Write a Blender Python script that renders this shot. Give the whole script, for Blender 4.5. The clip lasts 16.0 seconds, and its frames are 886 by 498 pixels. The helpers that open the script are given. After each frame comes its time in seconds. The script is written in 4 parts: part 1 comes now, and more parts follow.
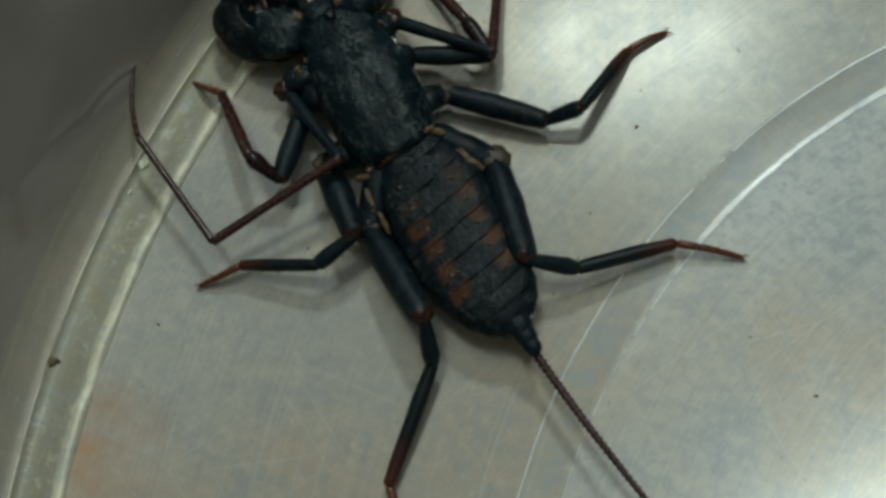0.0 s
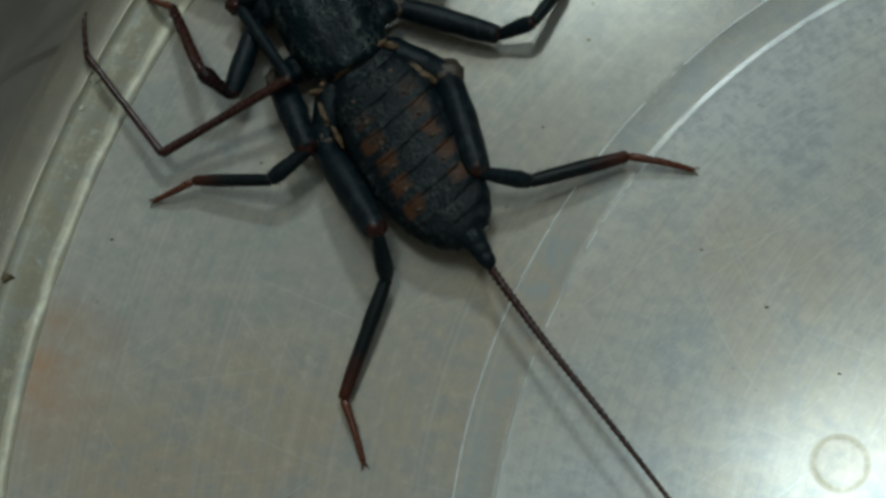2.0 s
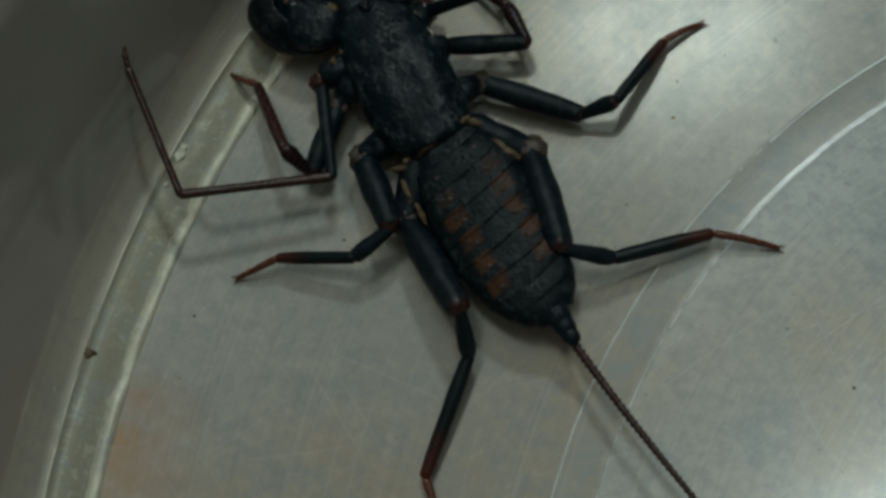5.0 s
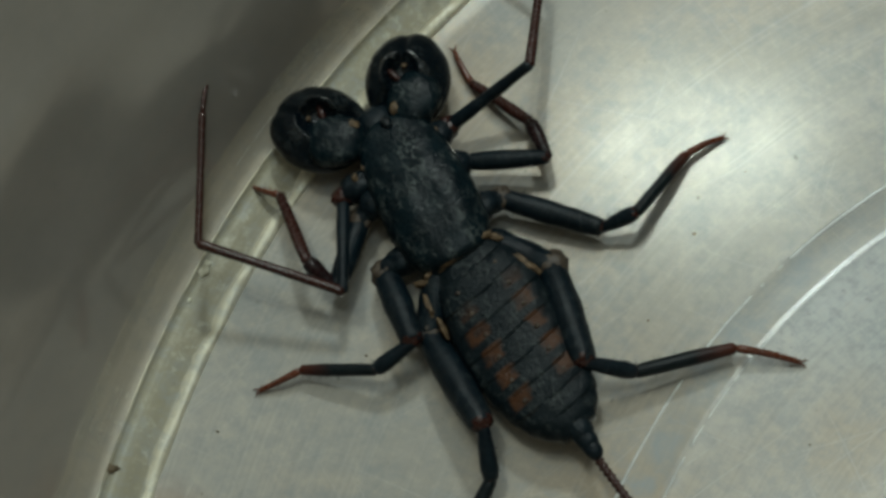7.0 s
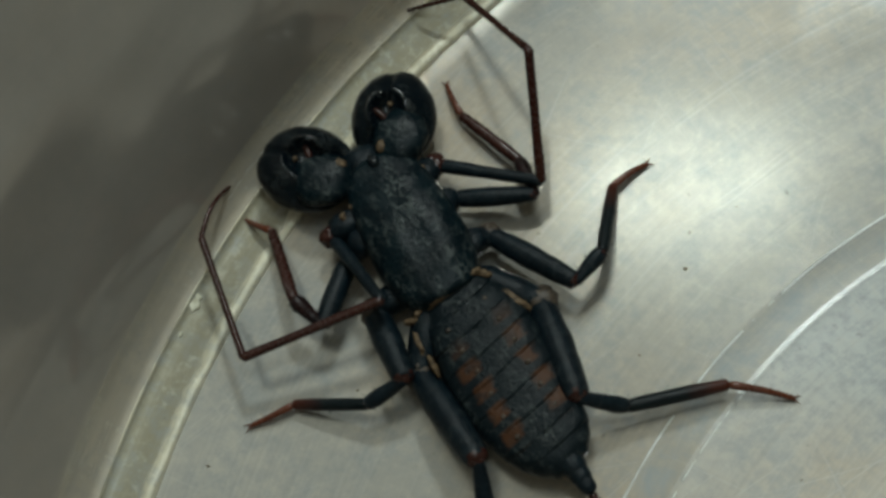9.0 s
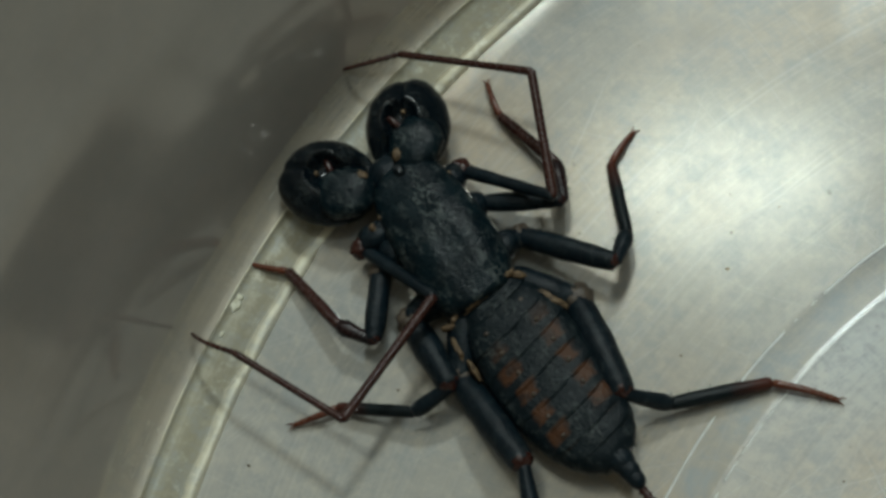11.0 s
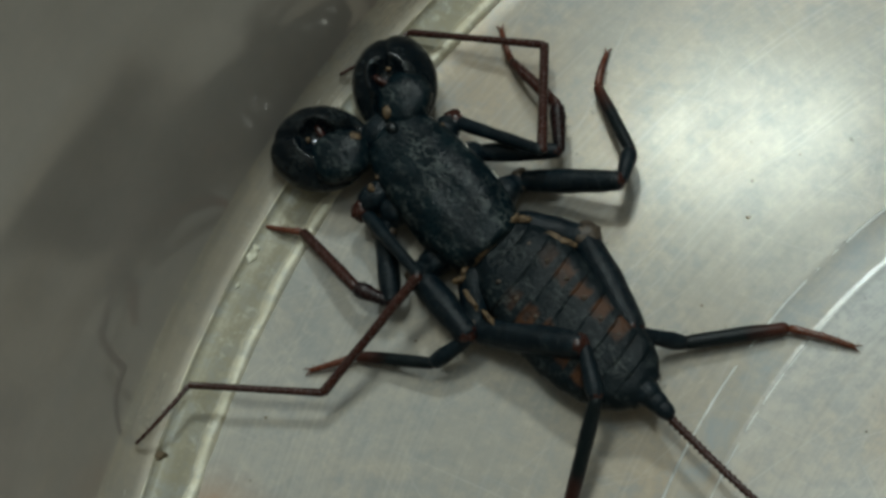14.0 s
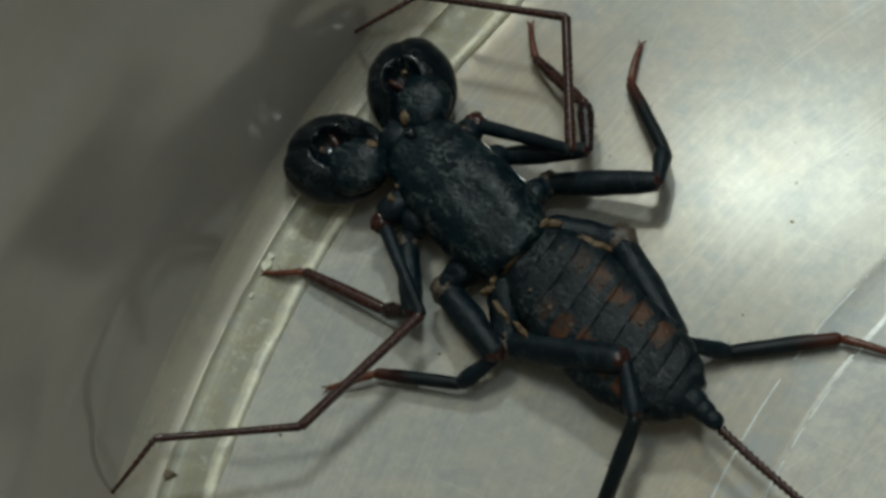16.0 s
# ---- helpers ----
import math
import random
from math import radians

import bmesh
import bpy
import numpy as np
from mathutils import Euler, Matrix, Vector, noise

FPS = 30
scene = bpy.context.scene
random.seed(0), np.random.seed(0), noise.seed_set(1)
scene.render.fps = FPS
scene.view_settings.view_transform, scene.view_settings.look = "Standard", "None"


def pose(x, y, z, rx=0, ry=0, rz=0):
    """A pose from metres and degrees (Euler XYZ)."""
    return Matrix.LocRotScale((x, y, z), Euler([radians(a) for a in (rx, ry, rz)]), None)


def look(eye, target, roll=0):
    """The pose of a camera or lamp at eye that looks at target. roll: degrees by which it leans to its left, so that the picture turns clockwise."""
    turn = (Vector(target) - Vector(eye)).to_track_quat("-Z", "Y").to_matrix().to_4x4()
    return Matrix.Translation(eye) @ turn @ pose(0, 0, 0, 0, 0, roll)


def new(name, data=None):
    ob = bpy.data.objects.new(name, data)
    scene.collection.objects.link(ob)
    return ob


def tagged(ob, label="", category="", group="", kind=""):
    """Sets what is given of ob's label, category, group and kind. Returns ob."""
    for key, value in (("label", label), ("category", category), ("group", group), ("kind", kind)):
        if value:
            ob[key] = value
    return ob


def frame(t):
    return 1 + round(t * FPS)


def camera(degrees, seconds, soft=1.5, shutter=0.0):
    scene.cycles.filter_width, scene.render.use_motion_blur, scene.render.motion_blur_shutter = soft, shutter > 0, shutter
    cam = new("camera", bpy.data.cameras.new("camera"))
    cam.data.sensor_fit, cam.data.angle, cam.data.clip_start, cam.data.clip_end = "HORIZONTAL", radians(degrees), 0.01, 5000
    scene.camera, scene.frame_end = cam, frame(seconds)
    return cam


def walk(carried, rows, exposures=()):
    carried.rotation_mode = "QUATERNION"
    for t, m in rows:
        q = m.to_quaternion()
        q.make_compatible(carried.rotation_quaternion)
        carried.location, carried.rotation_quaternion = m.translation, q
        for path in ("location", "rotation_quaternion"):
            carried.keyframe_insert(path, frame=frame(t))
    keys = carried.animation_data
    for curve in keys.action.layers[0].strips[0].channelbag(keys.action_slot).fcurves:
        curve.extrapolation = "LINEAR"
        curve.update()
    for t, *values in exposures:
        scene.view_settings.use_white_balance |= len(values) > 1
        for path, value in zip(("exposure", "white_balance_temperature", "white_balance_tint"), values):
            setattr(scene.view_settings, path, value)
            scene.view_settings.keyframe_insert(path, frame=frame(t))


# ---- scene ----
# Lengths of the animal are in units of a sketch; S brings them to metres.
S = 0.00872
SOFT = 3.3
EXPOSURES = [(0, -1.22, 6000, 5), (1, -1.38, 5850, 5), (2, -1.52, 5800, 5), (2.5, -1.62, 5800, 5), (3, -1.62, 5800, 5), (3.5, -1.95, 5800, 5), (4, -1.95, 5800, 5), (4.5, -1.9, 5850, 5),
             (5, -1.74, 5950, 5), (7.5, -1.08, 6150, 7), (9, -1.06, 6150, 8), (11.5, -1.03, 6100, 8), (16, -1.05, 6100, 8)]
cam = camera(24.0, 16.0, soft=SOFT)
PATH = [
    (0.0, pose(0.03283, -0.06366, 0.28127, 14.965, 5.727, 1.528)),
    (0.5, pose(0.03283, -0.06366, 0.28137, 14.448, 5.507, 1.358)),
    (1.0, pose(0.03283, -0.06366, 0.28103, 13.934, 5.351, 1.260)),
    (1.5, pose(0.03283, -0.06366, 0.28176, 13.226, 5.129, 1.163)),
    (2.0, pose(0.03283, -0.06366, 0.28220, 12.501, 4.531, 0.948)),
    (2.5, pose(0.03283, -0.06366, 0.28135, 11.439, 4.423, 0.913)),
    (3.0, pose(0.03283, -0.06366, 0.28161, 10.349, 4.220, 0.805)),
    (3.5, pose(0.03283, -0.06366, 0.27913, 11.573, 5.365, 1.117)),
    (4.0, pose(0.03283, -0.06366, 0.27949, 12.683, 6.044, 1.366)),
    (4.5, pose(0.03283, -0.06366, 0.27970, 13.813, 6.295, 1.628)),
    (5.0, pose(0.03283, -0.06366, 0.28079, 14.779, 6.698, 1.751)),
    (5.2, pose(0.03283, -0.06366, 0.28129, 15.165, 6.819, 1.683)),
    (7.3, pose(0.03283, -0.06366, 0.28251, 18.205, 7.264, 1.928)),
    (7.5, pose(0.03283, -0.06366, 0.28288, 18.368, 7.169, 1.869)),
    (8.0, pose(0.03283, -0.06366, 0.28165, 18.684, 6.962, 1.963)),
    (8.5, pose(0.03283, -0.06366, 0.28152, 18.829, 6.858, 1.939)),
    (9.0, pose(0.03283, -0.06366, 0.28201, 18.865, 7.011, 1.912)),
    (9.2, pose(0.03283, -0.06366, 0.28144, 19.014, 7.210, 1.559)),
    (11.5, pose(0.03283, -0.06366, 0.28179, 18.799, 8.181, 2.418)),
    (12.0, pose(0.03283, -0.06366, 0.28207, 18.415, 8.238, 2.399)),
    (12.5, pose(0.03283, -0.06366, 0.28186, 18.286, 8.310, 2.325)),
    (13.0, pose(0.03283, -0.06366, 0.28189, 18.106, 8.522, 2.434)),
    (13.5, pose(0.03283, -0.06366, 0.28156, 17.910, 8.591, 2.295)),
    (14.0, pose(0.03283, -0.06366, 0.27858, 17.741, 8.681, 2.285)),
    (14.5, pose(0.03283, -0.06366, 0.27388, 17.880, 8.908, 2.453)),
    (15.0, pose(0.03283, -0.06366, 0.26755, 18.152, 9.660, 2.537)),
    (15.5, pose(0.03283, -0.06366, 0.26207, 19.047, 9.999, 2.643)),
    (16.0, pose(0.03283, -0.06366, 0.26102, 19.085, 9.885, 2.596)),
]
walk(cam, PATH, EXPOSURES)


# ---- light ----
CX, CY = 0.1127, -0.0496          # middle of the pot

world = bpy.data.worlds.new("world")
scene.world = world
world.use_nodes = True
bg = world.node_tree.nodes["Background"]
bg.inputs[0].default_value = (0.55, 0.5, 0.42, 1)
bg.inputs[1].default_value = 0.10


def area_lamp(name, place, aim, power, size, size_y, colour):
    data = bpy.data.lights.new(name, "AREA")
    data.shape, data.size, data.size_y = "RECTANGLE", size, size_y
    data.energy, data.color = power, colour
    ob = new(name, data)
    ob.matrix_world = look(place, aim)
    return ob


AIM = (0.0, 0.02, 0.0)
area_lamp("key_lamp", (0.15, 0.97, 1.28), AIM, 17.0, 0.16, 0.13, (0.93, 1.0, 0.91))
area_lamp("ceiling_lamp", (0.01, 0.565, 1.40), AIM, 0.80, 0.19, 0.05, (0.95, 1.0, 0.88))
area_lamp("ceiling_lamp", (0.25, 0.08, 1.50), (0.066, -0.04, 0), 3.4, 0.14, 0.14, (0.88, 1.0, 0.97))
# unseen broad panel, added to fill the shadows with soft light
area_lamp("fill_panel", (0.15, 0.25, 1.62), (0.15, 0.25, 0), 8.8, 1.8, 1.8, (0.93, 0.95, 0.80))


# ---- materials ----
def material(name):
    m = bpy.data.materials.new(name)
    m.use_nodes = True
    t = m.node_tree
    return m, t, t.nodes["Principled BSDF"]


def math_node(t, op, a, b=None):
    n = t.nodes.new("ShaderNodeMath")
    n.operation = op
    for i, v in enumerate((a, b)):
        if v is None:
            continue
        if isinstance(v, (int, float)):
            n.inputs[i].default_value = v
        else:
            t.links.new(v, n.inputs[i])
    return n.outputs[0]


def ramp(t, fac, stops):
    n = t.nodes.new("ShaderNodeValToRGB")
    while len(n.color_ramp.elements) < len(stops):
        n.color_ramp.elements.new(0.5)
    for e, (p, c) in zip(n.color_ramp.elements, stops):
        e.position = p
        e.color = (*c, 1) if len(c) == 3 else c
    t.links.new(fac, n.inputs[0])
    return n.outputs[0]


def mix(t, fac, a, b, blend="MIX"):
    n = t.nodes.new("ShaderNodeMix")
    n.data_type, n.blend_type = "RGBA", blend
    for sock, v in ((n.inputs[0], fac), (n.inputs[6], a), (n.inputs[7], b)):
        if isinstance(v, (int, float)):
            sock.default_value = v
        elif isinstance(v, tuple):
            sock.default_value = (*v, 1)
        else:
            t.links.new(v, sock)
    return n.outputs[2]


def noise_tex(t, vec, scale, detail=4, rough=0.55):
    n = t.nodes.new("ShaderNodeTexNoise")
    n.inputs["Scale"].default_value = scale
    n.inputs["Detail"].default_value = detail
    n.inputs["Roughness"].default_value = rough
    if vec is not None:
        t.links.new(vec, n.inputs["Vector"])
    return n.outputs[0]


def grey(v):
    return (v, v, v)


def pot_metal(name, rough, metal, light, dull, disc=False, scars=0.2, marks=1.0, trough_and_stain=False, crust=0.0):
    """Worn aluminium, turned on a lathe: rings of fine scratches, oxide clouds, stains, stray scratches."""
    m, t, b = material(name)
    co = t.nodes.new("ShaderNodeTexCoord").outputs["Object"]
    sep = t.nodes.new("ShaderNodeSeparateXYZ")
    t.links.new(co, sep.inputs[0])
    x, y, z = sep.outputs
    r = math_node(t, "SQRT", math_node(t, "ADD", math_node(t, "MULTIPLY", x, x), math_node(t, "MULTIPLY", y, y)))
    ang = math_node(t, "ARCTAN2", y, x)

    def polar(fr, fa, detail, rough_n=0.65):
        c = t.nodes.new("ShaderNodeCombineXYZ")
        t.links.new(math_node(t, "MULTIPLY", r, fr), c.inputs[0])
        t.links.new(math_node(t, "MULTIPLY", ang, fa), c.inputs[1])
        t.links.new(math_node(t, "MULTIPLY", z, fr), c.inputs[2])
        return noise_tex(t, c.outputs[0], 1.0, detail, rough_n)

    warp = t.nodes.new("ShaderNodeTexNoise")
    warp.inputs["Scale"].default_value = 22
    warp.inputs["Detail"].default_value = 1
    t.links.new(co, warp.inputs["Vector"])
    off = t.nodes.new("ShaderNodeVectorMath")
    off.operation = "MULTIPLY_ADD"
    off.inputs[1].default_value = (0.012, 0.012, 0)
    t.links.new(warp.outputs["Color"], off.inputs[0])
    t.links.new(co, off.inputs[2])

    def streaks(turn, along, across):
        mp = t.nodes.new("ShaderNodeMapping")
        mp.vector_type = "TEXTURE"
        mp.inputs["Location"].default_value = (0.37 * turn, 0.11 * turn, 0)
        mp.inputs["Rotation"].default_value = (0, 0, radians(turn))
        mp.inputs["Scale"].default_value = (1 / along, 1 / across, 1)
        t.links.new(off.outputs[0], mp.inputs[0])
        return noise_tex(t, mp.outputs[0], 1.0, 0, 0.5)

    fine = polar(2100, 2.2, 3, 0.5)
    mottle = noise_tex(t, co, 480, 5, 0.7)
    broad = polar(420, 5, 3)
    radial = polar(90, 60, 4)
    cloud = noise_tex(t, co, 34, 5, 0.6)
    blotch = noise_tex(t, co, 120, 6, 0.7)
    grain = noise_tex(t, co, 1500, 3, 0.6)
    tint = noise_tex(t, co, 17, 4, 0.55)
    pits = noise_tex(t, co, 650, 2, 0.5)
    lt, dl = light, dull
    base = mix(t, ramp(t, cloud, [(0.34, grey(0)), (0.66, grey(1))]), tuple(0.84 * c for c in lt), lt)
    base = mix(t, math_node(t, "MULTIPLY", ramp(t, tint, [(0.44, grey(0)), (0.62, grey(1))]), 0.7 * marks), base, dl)
    base = mix(t, math_node(t, "MULTIPLY", ramp(t, blotch, [(0.48, grey(0)), (0.64, grey(1))]), 0.45 * marks), base, (0.335, 0.375, 0.40))
    base = mix(t, math_node(t, "MULTIPLY", ramp(t, radial, [(0.50, grey(0)), (0.70, grey(1))]), 0.18 * marks), base, (0.32, 0.38, 0.43))
    base = mix(t, math_node(t, "MULTIPLY", ramp(t, mottle, [(0.46, grey(0)), (0.62, grey(1))]), 0.30 * marks), base, (0.34, 0.36, 0.37))
    base = mix(t, math_node(t, "MULTIPLY", ramp(t, mottle, [(0.34, grey(1)), (0.46, grey(0))]), 0.26 * marks), base, (0.68, 0.63, 0.53))
    base = mix(t, ramp(t, fine, [(0.34, grey(0.16 * marks)), (0.48, grey(0))]), base, (0.30, 0.30, 0.29))
    base = mix(t, ramp(t, fine, [(0.56, grey(0)), (0.72, grey(0.22 * marks))]), base, (0.66, 0.66, 0.63))
    base = mix(t, ramp(t, pits, [(0.72, grey(0)), (0.80, grey(0.5 * marks))]), base, (0.12, 0.11, 0.09))
    scr = None
    for turn, along, across in ((38, 24, 3300), (-22, 30, 3600), (71, 26, 3200), (33, 20, 3900), (36, 34, 3500), (12, 28, 3700), (-58, 32, 3400)):
        one = ramp(t, streaks(turn, along, across), [(0.755, grey(0)), (0.82, grey(1))])
        scr = one if scr is None else math_node(t, "MAXIMUM", scr, one)
    base = mix(t, math_node(t, "MULTIPLY", scr, scars), base, (0.74, 0.74, 0.70))
    if crust:
        # lime left by dried water
        lime = ramp(t, noise_tex(t, co, 620, 6, 0.75), [(0.53, grey(0)), (0.62, grey(crust))])
        lime = math_node(t, "MULTIPLY", lime, ramp(t, polar(160, 14, 4), [(0.42, grey(0)), (0.6, grey(1))]))
        base = mix(t, lime, base, (0.78, 0.76, 0.64))
    if trough_and_stain:
        # a bluish, darker tone along the trough is put into the base colour
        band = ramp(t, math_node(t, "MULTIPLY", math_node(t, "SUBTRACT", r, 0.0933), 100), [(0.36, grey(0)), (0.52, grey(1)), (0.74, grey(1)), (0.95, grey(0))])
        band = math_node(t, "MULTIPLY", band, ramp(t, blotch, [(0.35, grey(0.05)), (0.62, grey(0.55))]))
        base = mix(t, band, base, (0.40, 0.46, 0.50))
        # heat and food left the floor tan near the wall
        dx = math_node(t, "ADD", x, CX + 0.0469)
        dy = math_node(t, "ADD", y, CY + 0.0195)
        d = math_node(t, "SQRT", math_node(t, "ADD", math_node(t, "MULTIPLY", dx, dx), math_node(t, "MULTIPLY", dy, dy)))
        d = math_node(t, "ADD", d, math_node(t, "MULTIPLY", math_node(t, "SUBTRACT", cloud, 0.5), 0.02))
        near = ramp(t, math_node(t, "MULTIPLY", d, 50), [(0.05, grey(1)), (0.75, grey(0))])
        near = math_node(t, "MULTIPLY", near, ramp(t, blotch, [(0.36, grey(0.15)), (0.6, grey(0.85))]))
        base = mix(t, near, base, (0.56, 0.35, 0.21))
    if disc:
        # a dried drop left a brown ring on the floor
        dx = math_node(t, "ADD", x, CX - 0.0633)
        dy = math_node(t, "ADD", y, CY + 0.0308)
        d = math_node(t, "SQRT", math_node(t, "ADD", math_node(t, "MULTIPLY", dx, dx), math_node(t, "MULTIPLY", dy, dy)))
        d = math_node(t, "ADD", d, math_node(t, "MULTIPLY", math_node(t, "SUBTRACT", blotch, 0.5), 0.0016))
        band = ramp(t, math_node(t, "MULTIPLY", d, 100), [(0.22, grey(0.25)), (0.30, grey(0.35)), (0.345, grey(1)), (0.39, grey(0.7)), (0.42, grey(0))])
        spot = math_node(t, "MULTIPLY", band, ramp(t, blotch, [(0.34, grey(0.25)), (0.55, grey(0.9))]))
        base = mix(t, spot, base, (0.27, 0.22, 0.14))
    t.links.new(base, b.inputs["Base Color"])
    b.inputs["Metallic"].default_value = metal
    rg = math_node(t, "ADD", math_node(t, "MULTIPLY", cloud, 0.14), math_node(t, "MULTIPLY", fine, 0.05))
    rg = math_node(t, "ADD", rg, math_node(t, "MULTIPLY", blotch, 0.10))
    rg = math_node(t, "ADD", rg, rough - 0.145)
    t.links.new(rg, b.inputs["Roughness"])
    b.inputs["Anisotropic"].default_value = 0.1
    tan = t.nodes.new("ShaderNodeTangent")
    tan.direction_type, tan.axis = "RADIAL", "Z"
    t.links.new(tan.outputs[0], b.inputs["Tangent"])
    h = math_node(t, "ADD", math_node(t, "MULTIPLY", fine, 0.12 * marks), math_node(t, "MULTIPLY", broad, 0.05))
    h = math_node(t, "ADD", h, math_node(t, "MULTIPLY", grain, 0.15))
    h = math_node(t, "ADD", h, math_node(t, "MULTIPLY", scr, scars * 0.06))
    bump = t.nodes.new("ShaderNodeBump")
    bump.inputs["Strength"].default_value = 0.28
    bump.inputs["Distance"].default_value = 0.00012
    t.links.new(h, bump.inputs["Height"])
    t.links.new(bump.outputs[0], b.inputs["Normal"])
    return m


def shell(name, colour, second, rough, scale, bump_d, amount=0.5, spec=0.5, scuff_glint=0.0):
    """Horny skin: two colours in clouds, granular relief."""
    m, t, b = material(name)
    co = t.nodes.new("ShaderNodeTexCoord").outputs["Object"]
    n1 = noise_tex(t, co, scale * 0.2, 4, 0.6)
    n2 = noise_tex(t, co, scale, 3, 0.6)
    base = mix(t, math_node(t, "MULTIPLY", ramp(t, n1, [(0.42, grey(0)), (0.66, grey(1))]), amount), colour, second)
    base = mix(t, ramp(t, n2, [(0.62, grey(0)), (0.78, grey(0.3))]), base, tuple(min(1, c * 3 + 0.012) for c in colour))
    if scuff_glint:
        # pale curling lines, gathered in patches: scuffs, and glints put into the colour
        for k, (sc, wide) in enumerate(((430, 0.035), (1100, 0.05))):
            mp = t.nodes.new("ShaderNodeMapping")
            mp.inputs["Location"].default_value = (k * 3.1, k * 1.7, 0.4)
            mp.inputs["Scale"].default_value = (1.5, 0.8, 1.0)
            t.links.new(co, mp.inputs[0])
            off = math_node(t, "ABSOLUTE", math_node(t, "SUBTRACT", noise_tex(t, mp.outputs[0], sc, 3, 0.6), 0.5))
            line = ramp(t, off, [(0.0, grey(1)), (wide * 1.5, grey(0))])
            patch = ramp(t, noise_tex(t, mp.outputs[0], sc * 0.45, 2, 0.5), [(0.52, grey(0)), (0.68, grey(scuff_glint))])
            base = mix(t, math_node(t, "MULTIPLY", line, patch), base, (0.13, 0.15, 0.145))
    t.links.new(base, b.inputs["Base Color"])
    t.links.new(math_node(t, "ADD", math_node(t, "MULTIPLY", n2, 0.3), rough - 0.15), b.inputs["Roughness"])
    b.inputs["Specular IOR Level"].default_value = spec
    bump = t.nodes.new("ShaderNodeBump")
    bump.inputs["Strength"].default_value = 0.6
    bump.inputs["Distance"].default_value = bump_d
    t.links.new(math_node(t, "ADD", n2, math_node(t, "MULTIPLY", n1, 0.2)), bump.inputs["Height"])
    t.links.new(bump.outputs[0], b.inputs["Normal"])
    return m


def fading_shell(name, length):
    """Black limb whose far end turns red-brown."""
    m = shell(name, (0.0040, 0.0084, 0.0104), (0.0100, 0.0170, 0.0200), 0.32, 2600, 0.00018, spec=0.22)
    t = m.node_tree
    b = t.nodes["Principled BSDF"]
    old = b.inputs["Base Color"].links[0].from_socket
    co = t.nodes.new("ShaderNodeTexCoord").outputs["Object"]
    sep = t.nodes.new("ShaderNodeSeparateXYZ")
    t.links.new(co, sep.inputs[0])
    u = math_node(t, "DIVIDE", sep.outputs[0], S * length)
    u = math_node(t, "ADD", u, math_node(t, "MULTIPLY", math_node(t, "SUBTRACT", noise_tex(t, co, 700, 3, 0.6), 0.5), 0.25))
    t.links.new(mix(t, ramp(t, u, [(0.55, grey(0)), (1.0, grey(1))]), old, (0.075, 0.021, 0.012)), b.inputs["Base Color"])
    return m


def plain(name, colour, second, rough, scale):
    m, t, b = material(name)
    co = t.nodes.new("ShaderNodeTexCoord").outputs["Object"]
    n1 = noise_tex(t, co, scale, 5, 0.6)
    t.links.new(mix(t, ramp(t, n1, [(0.35, grey(0)), (0.65, grey(1))]), colour, second), b.inputs["Base Color"])
    b.inputs["Roughness"].default_value = rough
    bump = t.nodes.new("ShaderNodeBump")
    bump.inputs["Strength"].default_value = 0.5
    bump.inputs["Distance"].default_value = 0.3 / scale
    t.links.new(n1, bump.inputs["Height"])
    t.links.new(bump.outputs[0], b.inputs["Normal"])
    return m


# lighter base colour stands in for the glint on the fine lines
LINE_AL = pot_metal("fine_line_aluminium", 0.32, 0.45, (0.66, 0.69, 0.69), (0.54, 0.55, 0.51), scars=0.0, marks=0.4)
LIGHT_AL, TAN_AL = (0.54, 0.53, 0.49), (0.47, 0.38, 0.27)
METAL = pot_metal("worn_aluminium", 0.168, 0.37, LIGHT_AL, TAN_AL, trough_and_stain=True)
DISC = pot_metal("burnished_aluminium", 0.19, 0.37, (0.69, 0.725, 0.73), TAN_AL, True, scars=0.3)
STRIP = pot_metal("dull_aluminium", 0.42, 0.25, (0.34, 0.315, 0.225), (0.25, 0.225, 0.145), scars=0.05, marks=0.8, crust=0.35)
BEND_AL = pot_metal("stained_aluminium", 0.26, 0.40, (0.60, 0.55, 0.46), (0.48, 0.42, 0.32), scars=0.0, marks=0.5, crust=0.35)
# cream base colour carries the bead's glints besides its lime
BEAD_AL = pot_metal("bright_aluminium", 0.42, 0.30, (0.74, 0.70, 0.54), (0.56, 0.50, 0.34), scars=0.1, marks=0.8, crust=0.9)
WALL_AL = pot_metal("side_aluminium", 0.10, 0.44, (0.52, 0.485, 0.445), (0.46, 0.415, 0.37), scars=0.0, marks=0.12)
BLACK = shell("black_shell", (0.0036, 0.0086, 0.0130), (0.0095, 0.0205, 0.0285), 0.32, 2600, 0.00022, spec=0.20, scuff_glint=0.16)
SCUFF_GLINT = shell("scuff_glint_black_shell", (0.0022, 0.0076, 0.0112), (0.0056, 0.0180, 0.0240), 0.30, 1500, 0.00026, spec=0.16, scuff_glint=0.6)
GLOSSY = shell("glossy_black_shell", (0.0022, 0.0054, 0.0084), (0.0046, 0.0104, 0.0150), 0.15, 1300, 0.00012, spec=0.34, scuff_glint=0.22)


